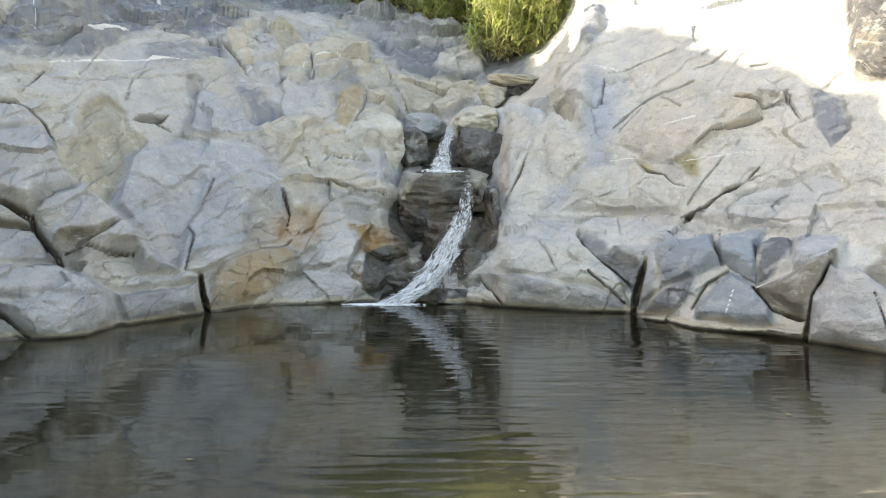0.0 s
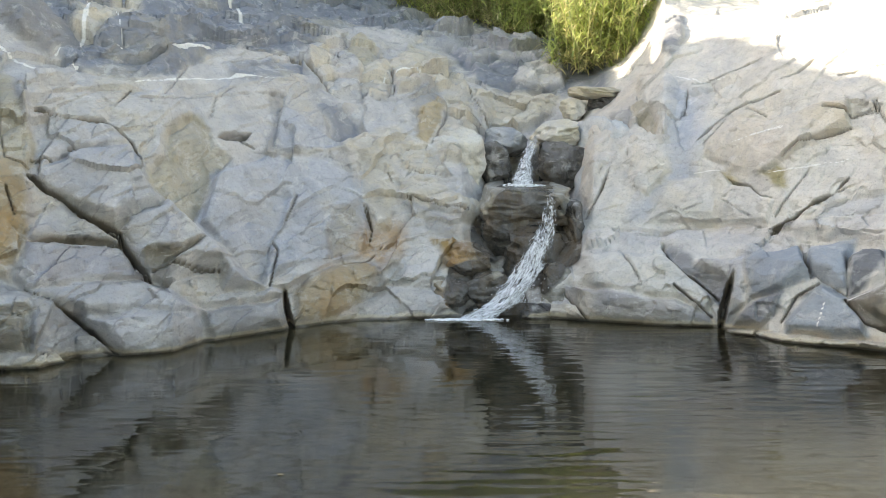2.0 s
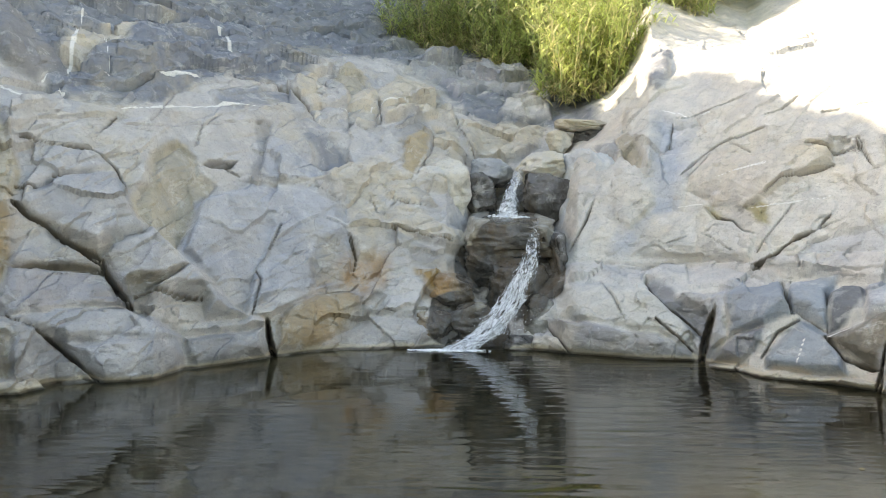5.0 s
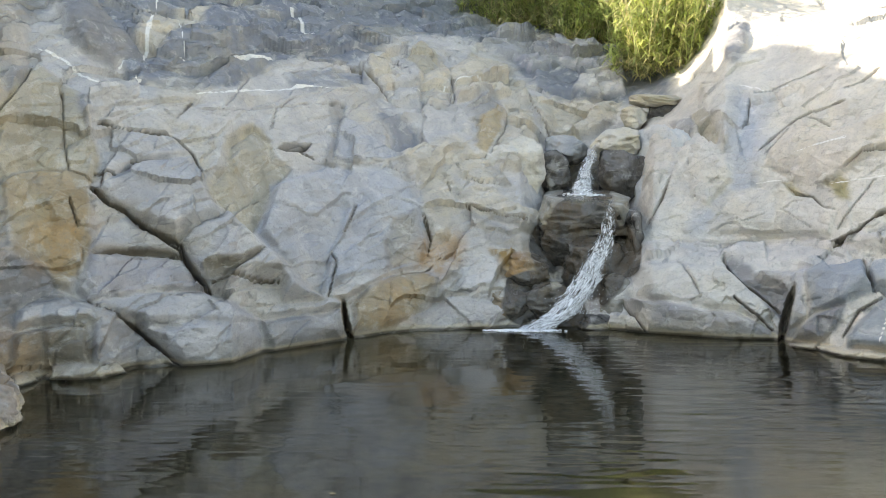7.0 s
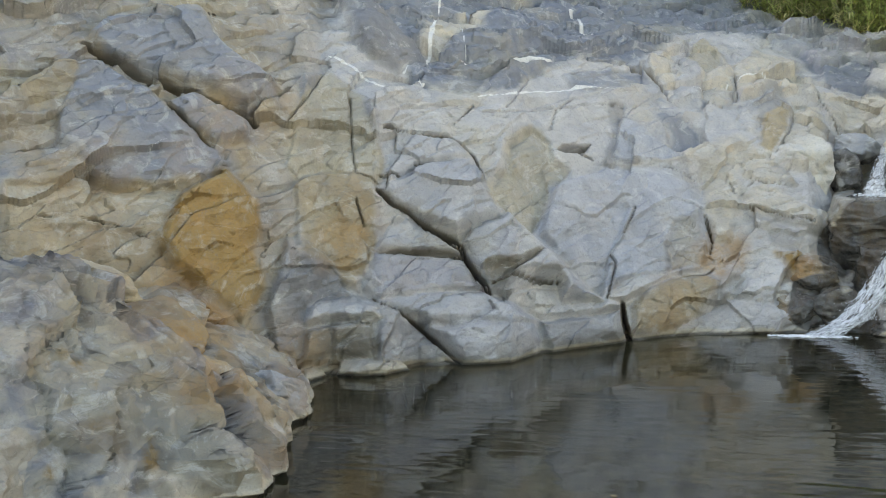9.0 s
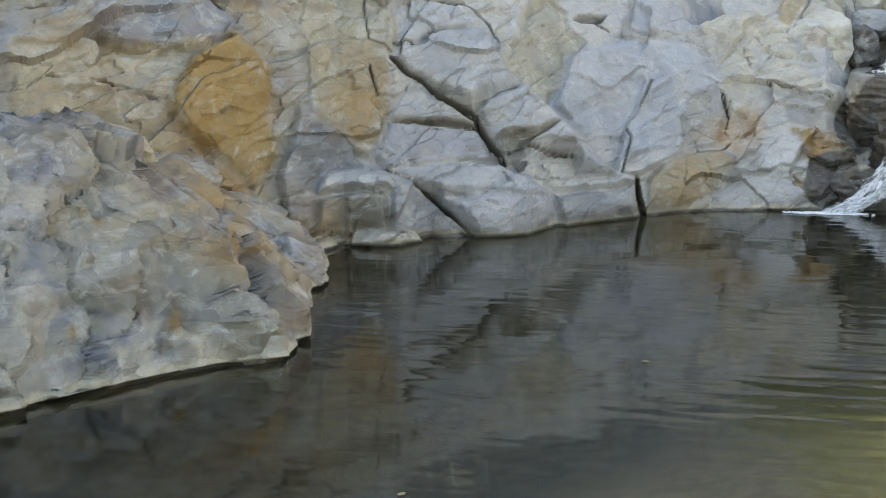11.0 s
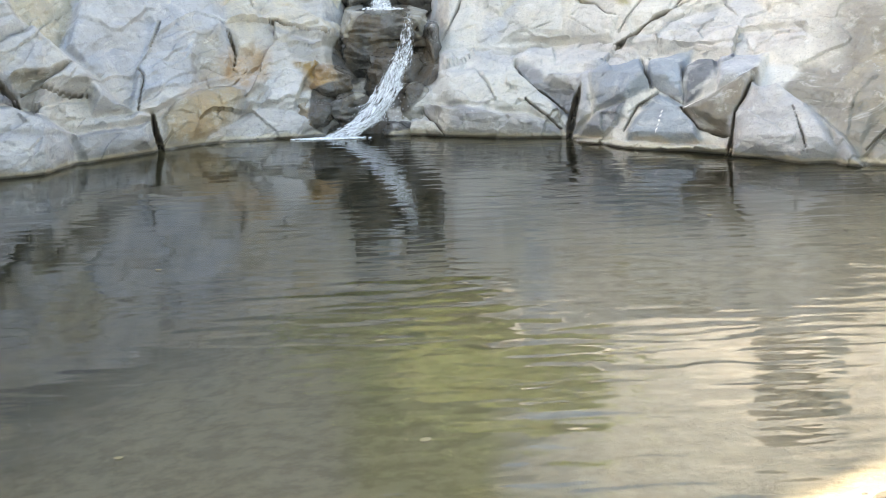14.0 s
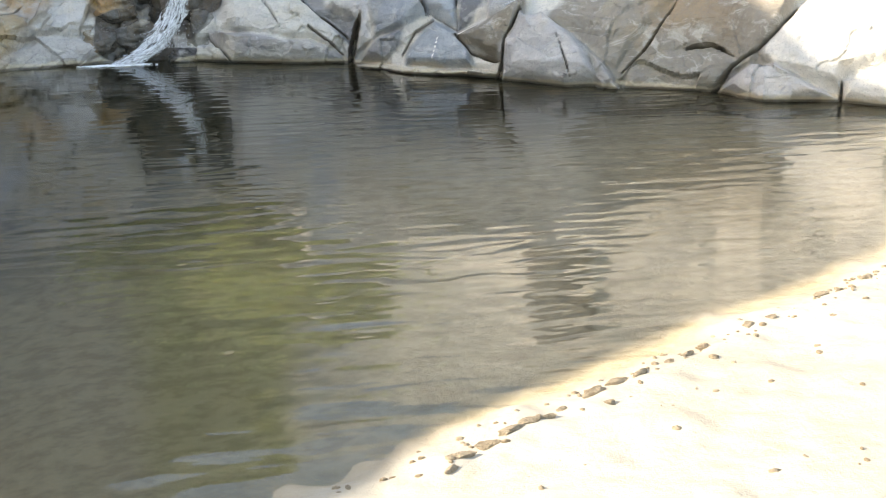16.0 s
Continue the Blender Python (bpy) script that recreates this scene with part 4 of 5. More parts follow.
joint(0.0064, 0.096, [(-14.61, 1.76), (-15.34, 1.53), (-16.17, 1.37)])
joint(0.0056, 0.084, [(12.52, 2.15), (11.31, 2.22), (10.33, 2.33)])
joint(0.0064, 0.096, [(8.02, 2.06), (8.26, 2.25), (7.69, 2.43)])
joint(0.0064, 0.096, [(6.91, 2.2), (7.04, 2.02), (6.93, 1.85)])
joint(0.0072, 0.108, [(5.74, 2.21), (5.55, 1.92), (5.94, 1.83)])
joint(0.0056, 0.084, [(3.98, 1.44), (3.48, 1.6), (3.28, 1.8)])
joint(0.0056, 0.084, [(5.22, 1.24), (4.48, 1.17), (3.24, 1.13), (2.5, 1.15)])
joint(0.0056, 0.084, [(5.46, 1.39), (4.23, 1.43)])
joint(0.0048, 0.072, [(4.97, 1.3), (3.73, 1.28)])
joint(0.0056, 0.084, [(9.14, 1.81), (8.41, 1.62), (8.37, 1.5), (7.88, 1.44)])
joint(0.0048, 0.072, [(8.05, 1.44), (9.75, 1.69), (10.65, 1.77)])
joint(0.0056, 0.084, [(7.19, 1.2), (8.42, 1.33), (10.38, 1.41)])
joint(0.0048, 0.072, [(5.47, 1.1), (4.97, 1.19), (5.71, 1.39)])
joint(0.0064, 0.096, [(12.5, 2.37), (11.78, 2.3), (10.33, 2.33)])
joint(0.0064, 0.096, [(6.9, 2.66), (5.92, 2.55), (4.45, 2.5)])
joint(0.0064, 0.096, [(9.82, 2.81), (8.36, 2.76), (6.89, 2.91)])
joint(0.0064, 0.096, [(8.35, 3.07), (7.87, 2.88), (6.4, 2.98)])
# quartz veins: half width
vein(0.01, [(23.04, 2.34), (22.05, 2.27), (20.95, 2.14), (18.9, 2.1)])
vein(0.012, [(19.73, 2.22), (19.11, 2.28), (17.49, 2.27), (15.85, 2.27)])
vein(0.022, [(15.85, 2.28), (14.66, 2.31), (13.47, 2.27)])
vein(0.013, [(18.76, 2.28), (18.44, 2.51), (18.24, 2.7), (17.89, 2.99)])
vein(0.02, [(12.52, 2.9), (11.95, 2.67), (11.48, 2.6)])
vein(0.007, [(16.77, 1.99), (15.16, 2.03), (11.8, 2.04), (10.35, 2.01), (8.39, 2.03), (6.92, 2.07), (5.69, 2.04), (2.74, 2.06)])
vein(0.006, [(-7.32, 1.18), (-10.01, 1.17), (-11.15, 1.22), (-12.27, 1.27), (-13.79, 1.33)])
vein(0.004, [(-8.82, 1.4), (-10.88, 1.53)])
vein(0.007, [(-13.61, 0.3), (-15.09, 0.43), (-16.96, 0.56)])
vein(0.002, [(-12.71, 0.27), (-12.53, 0.16), (-12.4, 0.09)])
vein(0.006, [(-6.55, 2.04), (-7.62, 1.97), (-8.55, 2)])
vein(0.006, [(32.65, 1.49), (31.46, 1.58), (29.55, 1.73)])
vein(0.004, [(17.22, 2.6), (17.02, 2.29)])

# random facets and wear, stronger where the rock is broken
ws = np.radians(waz) * wr
run = np.hypot(np.diff(wr.reshape(A2.shape), axis=1), np.diff(Z2, axis=1)).cumsum(1)
wl = np.concatenate([np.zeros((len(AZ), 1)), run], 1)
wl = (wl - wl[:, 15:16]).ravel()
j1, e1 = joints(ws + 0.10 * fbm(ws, wz, 0 * ws, 0.3, 2, 40), wl + 0.08 * fbm(ws, wz, 0 * ws, 0.3, 2, 44), 0.62, -0.65, 11)
j2, e2 = joints(ws + 0.04 * fbm(ws, wz, 0 * ws, 0.15, 2, 50), wl, 0.17, -0.5, 23)
rough = np.where(waz < -1.5, 0.28, 0.62) + 0.9 * np.clip(broken, 0, 1) + 0.35 * fbm(wp[:, 0], wp[:, 1], wp[:, 2], 0.8, 2, 77)
bumps = rough / lean_back ** 0.25 * (0.30 * j1 + 0.30 * j2 - 0.006 * np.clip(1 - e2 / 0.012, 0, 1)) + 0.02 * fbm(wp[:, 0], wp[:, 1], wp[:, 2], 0.55, 3, 3) + 0.004 * fbm(wp[:, 0], wp[:, 1], wp[:, 2], 0.05, 2, 9)
bumps -= rough * 0.03 * np.abs(fbm(wp[:, 0] + 0.6 * wp[:, 2], wp[:, 1], 1.6 * wp[:, 2] - 0.5 * wp[:, 0], 0.33, 3, 15))
undercut = 0.05 * np.clip((0.10 + ragged - wz) / 0.1, 0, 1) * (wz > -0.3)
height = relief + bumps - groove - undercut
spots, _ = place(main_r, waz, wz, height)
behind, _ = place(main_r, waz, wz, height - 0.12)
cube = spots.reshape(len(AZ), len(HZ), 3)
nrm = np.cross(np.gradient(cube, axis=1), np.gradient(cube, axis=0)).reshape(-1, 3)
nrm /= np.linalg.norm(nrm, axis=1)[:, None] + 1e-12
if nrm[len(nrm) // 2, 1] > 0:
    nrm = -nrm
scrub = np.clip((spots[:, 2] + 0.3 * fbm(spots[:, 0], spots[:, 1], spots[:, 2], 1.2, 4, 93) - 3.9) / 0.3, 0, 1) * np.clip((waz + 5.5) / 1.5, 0, 1) * np.clip((3.5 - waz) / 2, 0, 1)
quads = grid_faces(len(AZ), len(HZ))[:, ::-1]
owner = np.where((piece_of[quads] == piece_of[quads[:, :1]]).all(1), piece_of[quads[:, 0]], -1)


def wall_piece(name, mine, skirt):
    """The part of the relief that some quads cover; a skirt runs back from its rim into the rock."""
    used, flat_faces = np.unique(mine, return_inverse=True)
    faces = flat_faces.reshape(mine.shape)
    pts, normal, src = spots[used], nrm[used], used
    if skirt:
        edges = np.concatenate([faces[:, [i, (i + 1) % 4]] for i in range(4)])
        key = np.sort(edges, 1) @ np.array([len(used) + 1, 1])
        _, first, count = np.unique(key, return_index=True, return_counts=True)
        rim = edges[first[count == 1]]
        rv, ri = np.unique(rim, return_inverse=True)
        ri = ri.reshape(rim.shape) + len(used)
        faces = np.concatenate([faces, np.stack([rim[:, 1], rim[:, 0], ri[:, 0], ri[:, 1]], 1)])
        pts, normal, src = np.concatenate([pts, behind[used[rv]]]), np.concatenate([normal, normal[rv]]), np.concatenate([used, used[rv]])
    me = mesh_of(name, pts, faces, WALL_ROCK)
    rock_marks(me, waz[src], pts[:, 2], wr[src], pts)
    for word, val in (("vein", quartz), ("scrub", scrub), ("crack", groove)):
        me.attributes.new(word, "FLOAT", "POINT").data.foreach_set("value", val[src].astype(np.float32))
    me.attributes.new("tone", "FLOAT_COLOR", "POINT").data.foreach_set("color", np.concatenate([tone[src], np.ones((len(src), 1))], 1).astype(np.float32).ravel())
    me.normals_split_custom_set_from_vertices(normal.tolist())
    return new(name, me)


canyon = wall_piece("canyon_wall", quads[owner < 0], False)
tagged(canyon, "pale grey and cream granite canyon walls round the pool", "rock wall", kind="structure")
for number, label in enumerate(PIECES):
    mine = quads[owner == number]
    if len(mine) < 30:
        continue
    if label:
        tagged(wall_piece("boulder", mine, True), label, "boulder", group="boulders of the east bank")
    else:
        wall_piece("rock_slab", mine, True).parent = canyon

BANK_X = [-2.83, -2.86, -2.98, -3.38, -3.30, -3.72, -4.6, -6.0, -7.5, -7.5, -6.2, -5.0, -4.4, -4.0, -3.66, -3.42, -3.10]
BANK_Y = [5.72, 5.9, 6.2, 7.1, 7.46, 8.2, 8.9, 9.0, 7.5, 4.0, 2.2, 2.0, 3.0, 3.8, 4.6, 5.08, 5.54]


def mound(name, material, top=1.3, reach=0.75):
    """The rounded mass of rock on the west bank: its shore line, drawn in towards its crown."""
    n, rows = 760, 130
    turn = np.linspace(0, 1, n, endpoint=False)
    px, py = np.array(BANK_X + BANK_X[:1]), np.array(BANK_Y + BANK_Y[:1])
    run = np.concatenate([[0], np.cumsum(np.hypot(np.diff(px), np.diff(py)))])
    x0, y0 = np.interp(turn * run[-1], run, px), np.interp(turn * run[-1], run, py)
    k = np.exp(-np.linspace(-3, 3, 13) ** 2 / 2)
    k /= k.sum()
    x0, y0 = [np.convolve(np.concatenate([v[-6:], v, v[:6]]), k, "valid") for v in (x0, y0)]
    cx, cy = -5.6, 6.0
    u = np.concatenate([np.linspace(-0.03, 0, 6), np.linspace(0, 1, rows)[1:] ** 1.5 * 0.97])
    under = np.abs(u)  # below its lip the rock is washed out
    X = cx + (x0[:, None] - cx) * (1 - under[None, :])
    Y = cy + (y0[:, None] - cy) * (1 - under[None, :])
    inside = u[None, :] * np.hypot(x0 - cx, y0 - cy)[:, None]
    high = top * np.interp(y0, [5.6, 6.1, 6.9, 7.5, 8.3, 9], [1.0, 0.85, 0.5, 0.4, 0.6, 0.9])[:, None]
    lip = 0.025 + 0.05 * np.clip(inside / 0.03, 0, 1)
    Z = np.where(inside > 0, lip + high * (1 - np.exp(-np.maximum(inside, 0) / reach / np.sqrt(high / top))), np.where(inside > -0.05, 0.025 + 0.3 * inside, 0.01 + 12 * (inside + 0.05)))
    x, y, z = X.ravel(), Y.ravel(), Z.ravel()
    s = np.repeat(turn * run[-1], len(u))
    side = np.repeat(np.stack([x0 - cx, y0 - cy], 1) / np.hypot(x0 - cx, y0 - cy)[:, None], len(u), 0)
    steep = np.exp(-np.maximum(inside.ravel(), 0) / 0.8)
    fade = np.clip(inside.ravel() / 0.1 + 0.4, 0.25, 1)
    j1, e1 = joints(s + 0.1 * fbm(x, y, z, 0.4, 3, 140), inside.ravel() + 0.1 * fbm(x, y, z, 0.4, 3, 144), 0.7, 0.55, 131)
    j2, e2 = joints(s + 0.05 * fbm(x, y, z, 0.2, 3, 150), inside.ravel() + 0.04 * fbm(x, y, z, 0.2, 3, 154), 0.24, 0.9, 137)
    h = 0.35 * j1 + 0.32 * j2 + 0.05 * fbm(x, y, z, 0.4, 4, 161) + 0.016 * fbm(x, y, z, 0.07, 3, 166) - 0.05 * np.clip(1 - e1 / 0.03, 0, 1)
    h = h * fade
    pts = np.stack([x + side[:, 0] * h * steep, y + side[:, 1] * h * steep, z + h * (1 - 0.8 * steep)], 1)
    faces = grid_faces(n, len(u))
    wrap = grid_faces(2, len(u))
    wrap = np.where(wrap >= len(u), wrap - len(u), wrap + (n - 1) * len(u))
    me = mesh_of(name, pts, np.concatenate([faces, wrap]), material)
    az, r = np.degrees(np.arctan2(-pts[:, 0], pts[:, 1])), np.hypot(pts[:, 0], pts[:, 1])
    rock_marks(me, az, pts[:, 2], r, pts)
    shade = np.array(TONE["grey_pale"]) * np.ones((len(pts), 1))
    for word, size, edge, k in (("grey_blue", 0.5, 0.15, 170), ("tan_pale", 0.6, 0.0, 174), ("cream", 0.25, 0.35, 178), ("brown", 0.35, 0.5, 182), ("ochre", 0.22, 0.8, 186)):
        part_of = np.clip((fbm(x, y, z, size, 4, k) - edge) / 0.25, 0, 0.85)[:, None]
        shade += (TONE[word] - shade) * part_of
    shade *= 0.74
    rim = np.clip((0.12 - z + 0.15 * fbm(x, y, z, 0.2, 3, 190)) / 0.08, 0, 0.8)[:, None]
    shade += (TONE["cream"] - shade) * rim
    me.attributes.new("tone", "FLOAT_COLOR", "POINT").data.foreach_set("color", np.concatenate([shade, np.ones((len(pts), 1))], 1).astype(np.float32).ravel())
    return new(name, me)


outcrop = mound("rock_outcrop", OUTCROP_ROCK)
tagged(outcrop, "rounded grey rock outcrop with cream and rust stains in water", "rock")


# ---- loose rocks of the cascade ----
def stone(name, centre, size, turn, seed, mat, label, category="boulder", parent=None, sharp=0.9, block=False, boxy=4.0):
    """A faceted, worn boulder."""
    rng = np.random.default_rng(seed)
    bm = bmesh.new()
    bmesh.ops.create_icosphere(bm, subdivisions=5, radius=1.0)
    me = bpy.data.meshes.new(name)
    bm.to_mesh(me)
    bm.free()
    n = len(me.vertices)
    co = np.empty(n * 3)
    me.vertices.foreach_get("co", co)
    co = co.reshape(-1, 3)
    rad = np.sum(np.abs(co) ** boxy, axis=1) ** (-1 / boxy) if block else np.full(n, 1.05)
    for k in range(22):
        nrm = rng.normal(size=3)
        nrm /= np.linalg.norm(nrm)
        c = co @ nrm
        cut = (rng.uniform(0.82, 1.2) + 0.05 * (boxy - 4) if block else rng.uniform(0.55, 0.9)) / np.maximum(c, 0.05)
        rad = np.minimum(rad, np.where(c > 0.05, cut, 9))
    rad = sharp * rad + (1 - sharp)
    co = co * rad[:, None]
    co = co + co / np.linalg.norm(co, axis=1)[:, None] * (0.05 * fbm(co[:, 0] + seed, co[:, 1], co[:, 2], 0.7, 4, 2) - 0.16 * np.abs(fbm(co[:, 0] + 0.6 * co[:, 2], co[:, 1] + seed, 1.5 * co[:, 2], 0.8, 3, 14)) + 0.06 + 0.02 * fbm(co[:, 0], co[:, 1] + seed, co[:, 2], 0.12, 2, 4))[:, None]
    co = co * (np.array(size) / 2)
    rot = np.array(Euler([radians(t) for t in turn]).to_matrix())
    co = co @ rot.T
    me.vertices.foreach_set("co", co.ravel())
    me.polygons.foreach_set("use_smooth", np.full(len(me.polygons), True))
    me.materials.append(ROCK[mat])
    w = co + np.array(centre)
    az, r = np.degrees(np.arctan2(-w[:, 0], w[:, 1])), np.hypot(w[:, 0], w[:, 1])
    rock_marks(me, az, w[:, 2], r, w)
    me.update()
    ob = new(name, me)
    ob.location = centre
    if parent:
        ob.parent = parent
    else:
        tagged(ob, label, category)
    return ob


for name, centre, size, turn, seed, mat, words in (
        ("ledge_rock", (0.02, 12.0, 0.87), (0.80, 1.2, 0.36), (2, 1, 0), 3, "brown", "dark flat wet ledge that the stream runs over"),
        ("boulder", (0.34, 12.5, 1.19), (0.42, 0.5, 0.44), (0, 12, 20), 5, "wet", "dark wet boulder beside the upper cascade"),
        ("boulder", (0.31, 12.70, 1.47), (0.40, 0.46, 0.28), (0, -18, 30), 6, "cream", "pale rounded boulder on top of a wet one"),
        ("boulder", (-0.29, 12.5, 1.19), (0.34, 0.5, 0.46), (0, -14, 10), 7, "wet", "grey half-wet boulder beside the upper cascade"),
        ("boulder", (-0.17, 12.9, 1.42), (0.26, 0.4, 0.28), (0, 15, 60), 24, "grey", "grey boulder above the upper cascade"),
        ("boulder", (-0.66, 12.4, 1.24), (0.5, 0.7, 0.6), (0, -20, 30), 8, "cream", "cream boulder at the edge of the gully"),
        ("boulder", (0.74, 12.55, 1.16), (0.52, 1.0, 0.95), (0, 8, 5), 25, "bluepale", "pale grey boulder at the edge of the gully"),
        ("cap_stone", (0.72, 13.1, 1.88), (0.50, 0.5, 0.13), (0, 3, 10), 9, "tan", "flat tan stone bridging the outlet of the stream"),
        ("boulder", (0.82, 13.12, 1.76), (0.34, 0.4, 0.20), (0, 0, 0), 10, "wet", "dark wet boulder under a flat stone"),
        ("boulder", (0.50, 13.1, 1.72), (0.20, 0.3, 0.22), (0, 0, 30), 12, "cream", "cream boulder at the outlet of the stream"),
        ("boulder", (-0.17, 11.62, 0.62), (0.44, 0.5, 0.36), (0, 6, 10), 13, "wet", "dark wet boulder under the ledge"),
        ("boulder", (-0.50, 11.28, 0.45), (0.36, 0.45, 0.30), (0, 6, 20), 14, "brownred", "rust brown damp boulder at the foot of the cascade"),
        ("boulder", (-0.30, 11.12, 0.20), (0.40, 0.4, 0.30), (0, 0, 70), 15, "brown", "brown damp boulder at the foot of the cascade"),
        ("boulder", (-0.63, 11.05, 0.16), (0.30, 0.3, 0.26), (0, 0, 15), 20, "brownred", "rust brown damp boulder at the foot of the cascade"),
        ("boulder", (0.06, 11.5, 0.45), (0.5, 0.5, 0.55), (0, 0, 20), 16, "wet", "dark wet boulder behind the falling water"),
        ("boulder", (0.43, 11.6, 0.62), (0.17, 0.6, 0.60), (0, 0, 8), 17, "wet", "tall dark wet boulder beside the falling water"),
        ("boulder", (0.30, 11.15, 0.20), (0.34, 0.34, 0.42), (0, 10, 20), 18, "brown", "brown damp boulder at the foot of the cascade"),
        ("boulder", (0.10, 10.92, 0.03), (0.26, 0.22, 0.16), (0, 0, 10), 19, "wet", "low dark wet boulder awash in the pool")):
    stone(name, centre, size, turn, seed, mat, words, block=True, boxy=9.0 if name == "ledge_rock" else 5.0)

# ---- running water ----
foam, nt, b = nodes_of("white_water")
b.inputs["Base Color"].default_value = (0.88, 0.9, 0.92, 1)
b.inputs["Roughness"].default_value = 0.35

veil_mat, nt, b = nodes_of("falling_water")
b.inputs["Base Color"].default_value = (0.86, 0.89, 0.92, 1)
b.inputs["Roughness"].default_value = 0.3
uvw = nt.nodes.new("ShaderNodeAttribute")
uvw.attribute_name = "flow"
lace = noise_node(nt, stretched(nt, uvw.outputs["Vector"], (2.3, 5.0, 1.0)), 2.0, 6, 0.72, 1.0)
edge = nt.nodes.new("ShaderNodeSeparateXYZ")
nt.links.new(uvw.outputs["Vector"], edge.inputs[0])
rim = ramp(nt, math_node(nt, "ABSOLUTE", edge.outputs[0], 0), 0.55, 1.0, 0.0, 0.16)
thin = math_node(nt, "MULTIPLY", edge.outputs[2], 0.13)
nt.links.new(ramp(nt, math_node(nt, "SUBTRACT", math_node(nt, "SUBTRACT", lace, rim), thin), 0.43, 0.57, 0.0, 0.78), b.inputs["Alpha"])
bump = nt.nodes.new("ShaderNodeBump")
bump.inputs["Strength"].default_value, bump.inputs["Distance"].default_value = 0.6, 0.02
nt.links.new(lace, bump.inputs["Height"])
nt.links.new(bump.outputs[0], b.inputs["Normal"])


def veil(name, path, widths, parent, seed, layers=3):
    """Sheets of falling water over one another, broken into lace, bulging out from the rock."""
    P, T = np.array(path), np.linspace(0, 1, len(path))
    nu, nv = 15, 60
    for k in range(layers):
        q = np.linspace(0, 1, nv)
        u = np.linspace(-1, 1, nu)
        U, Q = np.meshgrid(u, q, indexing="ij")
        u_, q_ = U.ravel(), Q.ravel()
        w = np.interp(q_, T, widths)
        n1 = fbm(u_ * 0.5 + seed, q_ * 2, 0 * u_ + k * 3.1, 0.3, 3, seed)
        x = np.interp(q_, T, P[:, 0]) + u_ * w * (1 - 0.12 * k) + 0.025 * n1
        y = np.interp(q_, T, P[:, 1]) - 0.02 - 0.022 * k - 0.05 * (1 - u_ ** 2) + 0.03 * n1
        z = np.interp(q_, T, P[:, 2]) + 0.012 * n1
        me = mesh_of(name, np.stack([x, y, z], 1), grid_faces(nu, nv), veil_mat)
        at = me.attributes.new("flow", "FLOAT_VECTOR", "POINT")
        at.data.foreach_set("vector", np.stack([u_, q_ * 2 + k * 5.3, (1 - q_) ** 2], 1).astype(np.float32).ravel())
        ob = new(name, me)
        ob.parent = parent


def splash(name, centre, size, count, parent, seed, drop=(0.005, 0.014), flat=(1.6, 1.0, 0.5)):
    """Foam: a crowd of small flattened bubbles."""
    rng = np.random.default_rng(seed)
    bm = bmesh.new()
    bmesh.ops.create_icosphere(bm, subdivisions=1, radius=1)
    unit = np.array([v.co[:] for v in bm.verts])
    tri = np.array([[v.index for v in f.verts] for f in bm.faces])
    bm.free()
    vs, fs = [], []
    for k in range(count):
        o = np.clip(rng.normal(0, 0.45, 3), -1.3, 1.3) * size
        s = rng.uniform(*drop)
        vs.append(unit * (s * np.array(flat)) + np.array(centre) + (o[0], o[1], abs(o[2])))
        fs.append(tri + len(unit) * k)
    me = mesh_of(name, np.concatenate(vs), np.concatenate(fs), foam)
    ob = tagged(new(name, me), kind="stuff")
    ob.parent = parent
    return ob


fall = tagged(new("waterfall"), "thin white two-step waterfall running over dark wet rock", "waterfall")
UPPER = [(0.12, 12.75, 1.49), (0.09, 12.35, 1.43), (0.02, 12.16, 1.22), (-0.02, 12.04, 1.035)], [0.03, 0.05, 0.08, 0.13]
LOWER = [(0.24, 11.6, 1.035), (0.22, 11.30, 1.0), (0.205, 11.22, 0.80), (0.14, 11.14, 0.60), (0.015, 11.04, 0.36), (-0.17, 10.92, 0.13), (-0.42, 10.8, 0.005)], [0.03, 0.045, 0.08, 0.13, 0.16, 0.18, 0.2]
veil("upper_cascade", *UPPER, fall, 5)
veil("lower_cascade", *LOWER, fall, 8)
splash("ledge_foam", (-0.02, 12.0, 1.035), (0.16, 0.12, 0.02), 260, fall, 33)
splash("spray", (-0.05, 10.92, 0.12), (0.26, 0.08, 0.2), 200, fall, 36, (0.0015, 0.004), (1, 1, 1.4))
splash("pool_foam", (-0.48, 10.74, 0.004), (0.26, 0.05, 0.005), 900, fall, 34)

# ---- sand and pool ----
SHORE = (0.6, 2.47)


def sand_height(x, y):
    s = 0.503 * (x - SHORE[0]) - 0.864 * (y - SHORE[1])
    s = s + 0.10 + 0.05 * fbm(x, y, 0 * x, 0.7, 3, 70)
    dry = 0.11 * np.minimum(s, 6) + 0.04 * np.clip(s / 0.25, 0, 1)
    under = 0.17 * s - 0.014 * s * s - 0.28 * np.clip(-0.5 - x, 0, 3)
    z = np.where(s > 0, dry, np.maximum(under, -1.3))
    near = np.clip(1.5 - np.hypot(x - 1.5, y - 1.5) / 6, 0, 1)
    z = z + near * (0.018 * fbm(x, y, 0 * x, 0.5, 3, 71) + 0.010 * fbm(x, y, 0 * x, 0.11, 3, 75)) * np.where(s > -0.15, 1, 0.35)
    return z


gx = np.concatenate([-np.geomspace(400, 9, 24), np.arange(-8.5, -1.5, 0.25), np.arange(-1.5, 5.5, 0.03), np.arange(5.5, 9, 0.25), np.geomspace(9, 400, 24)])
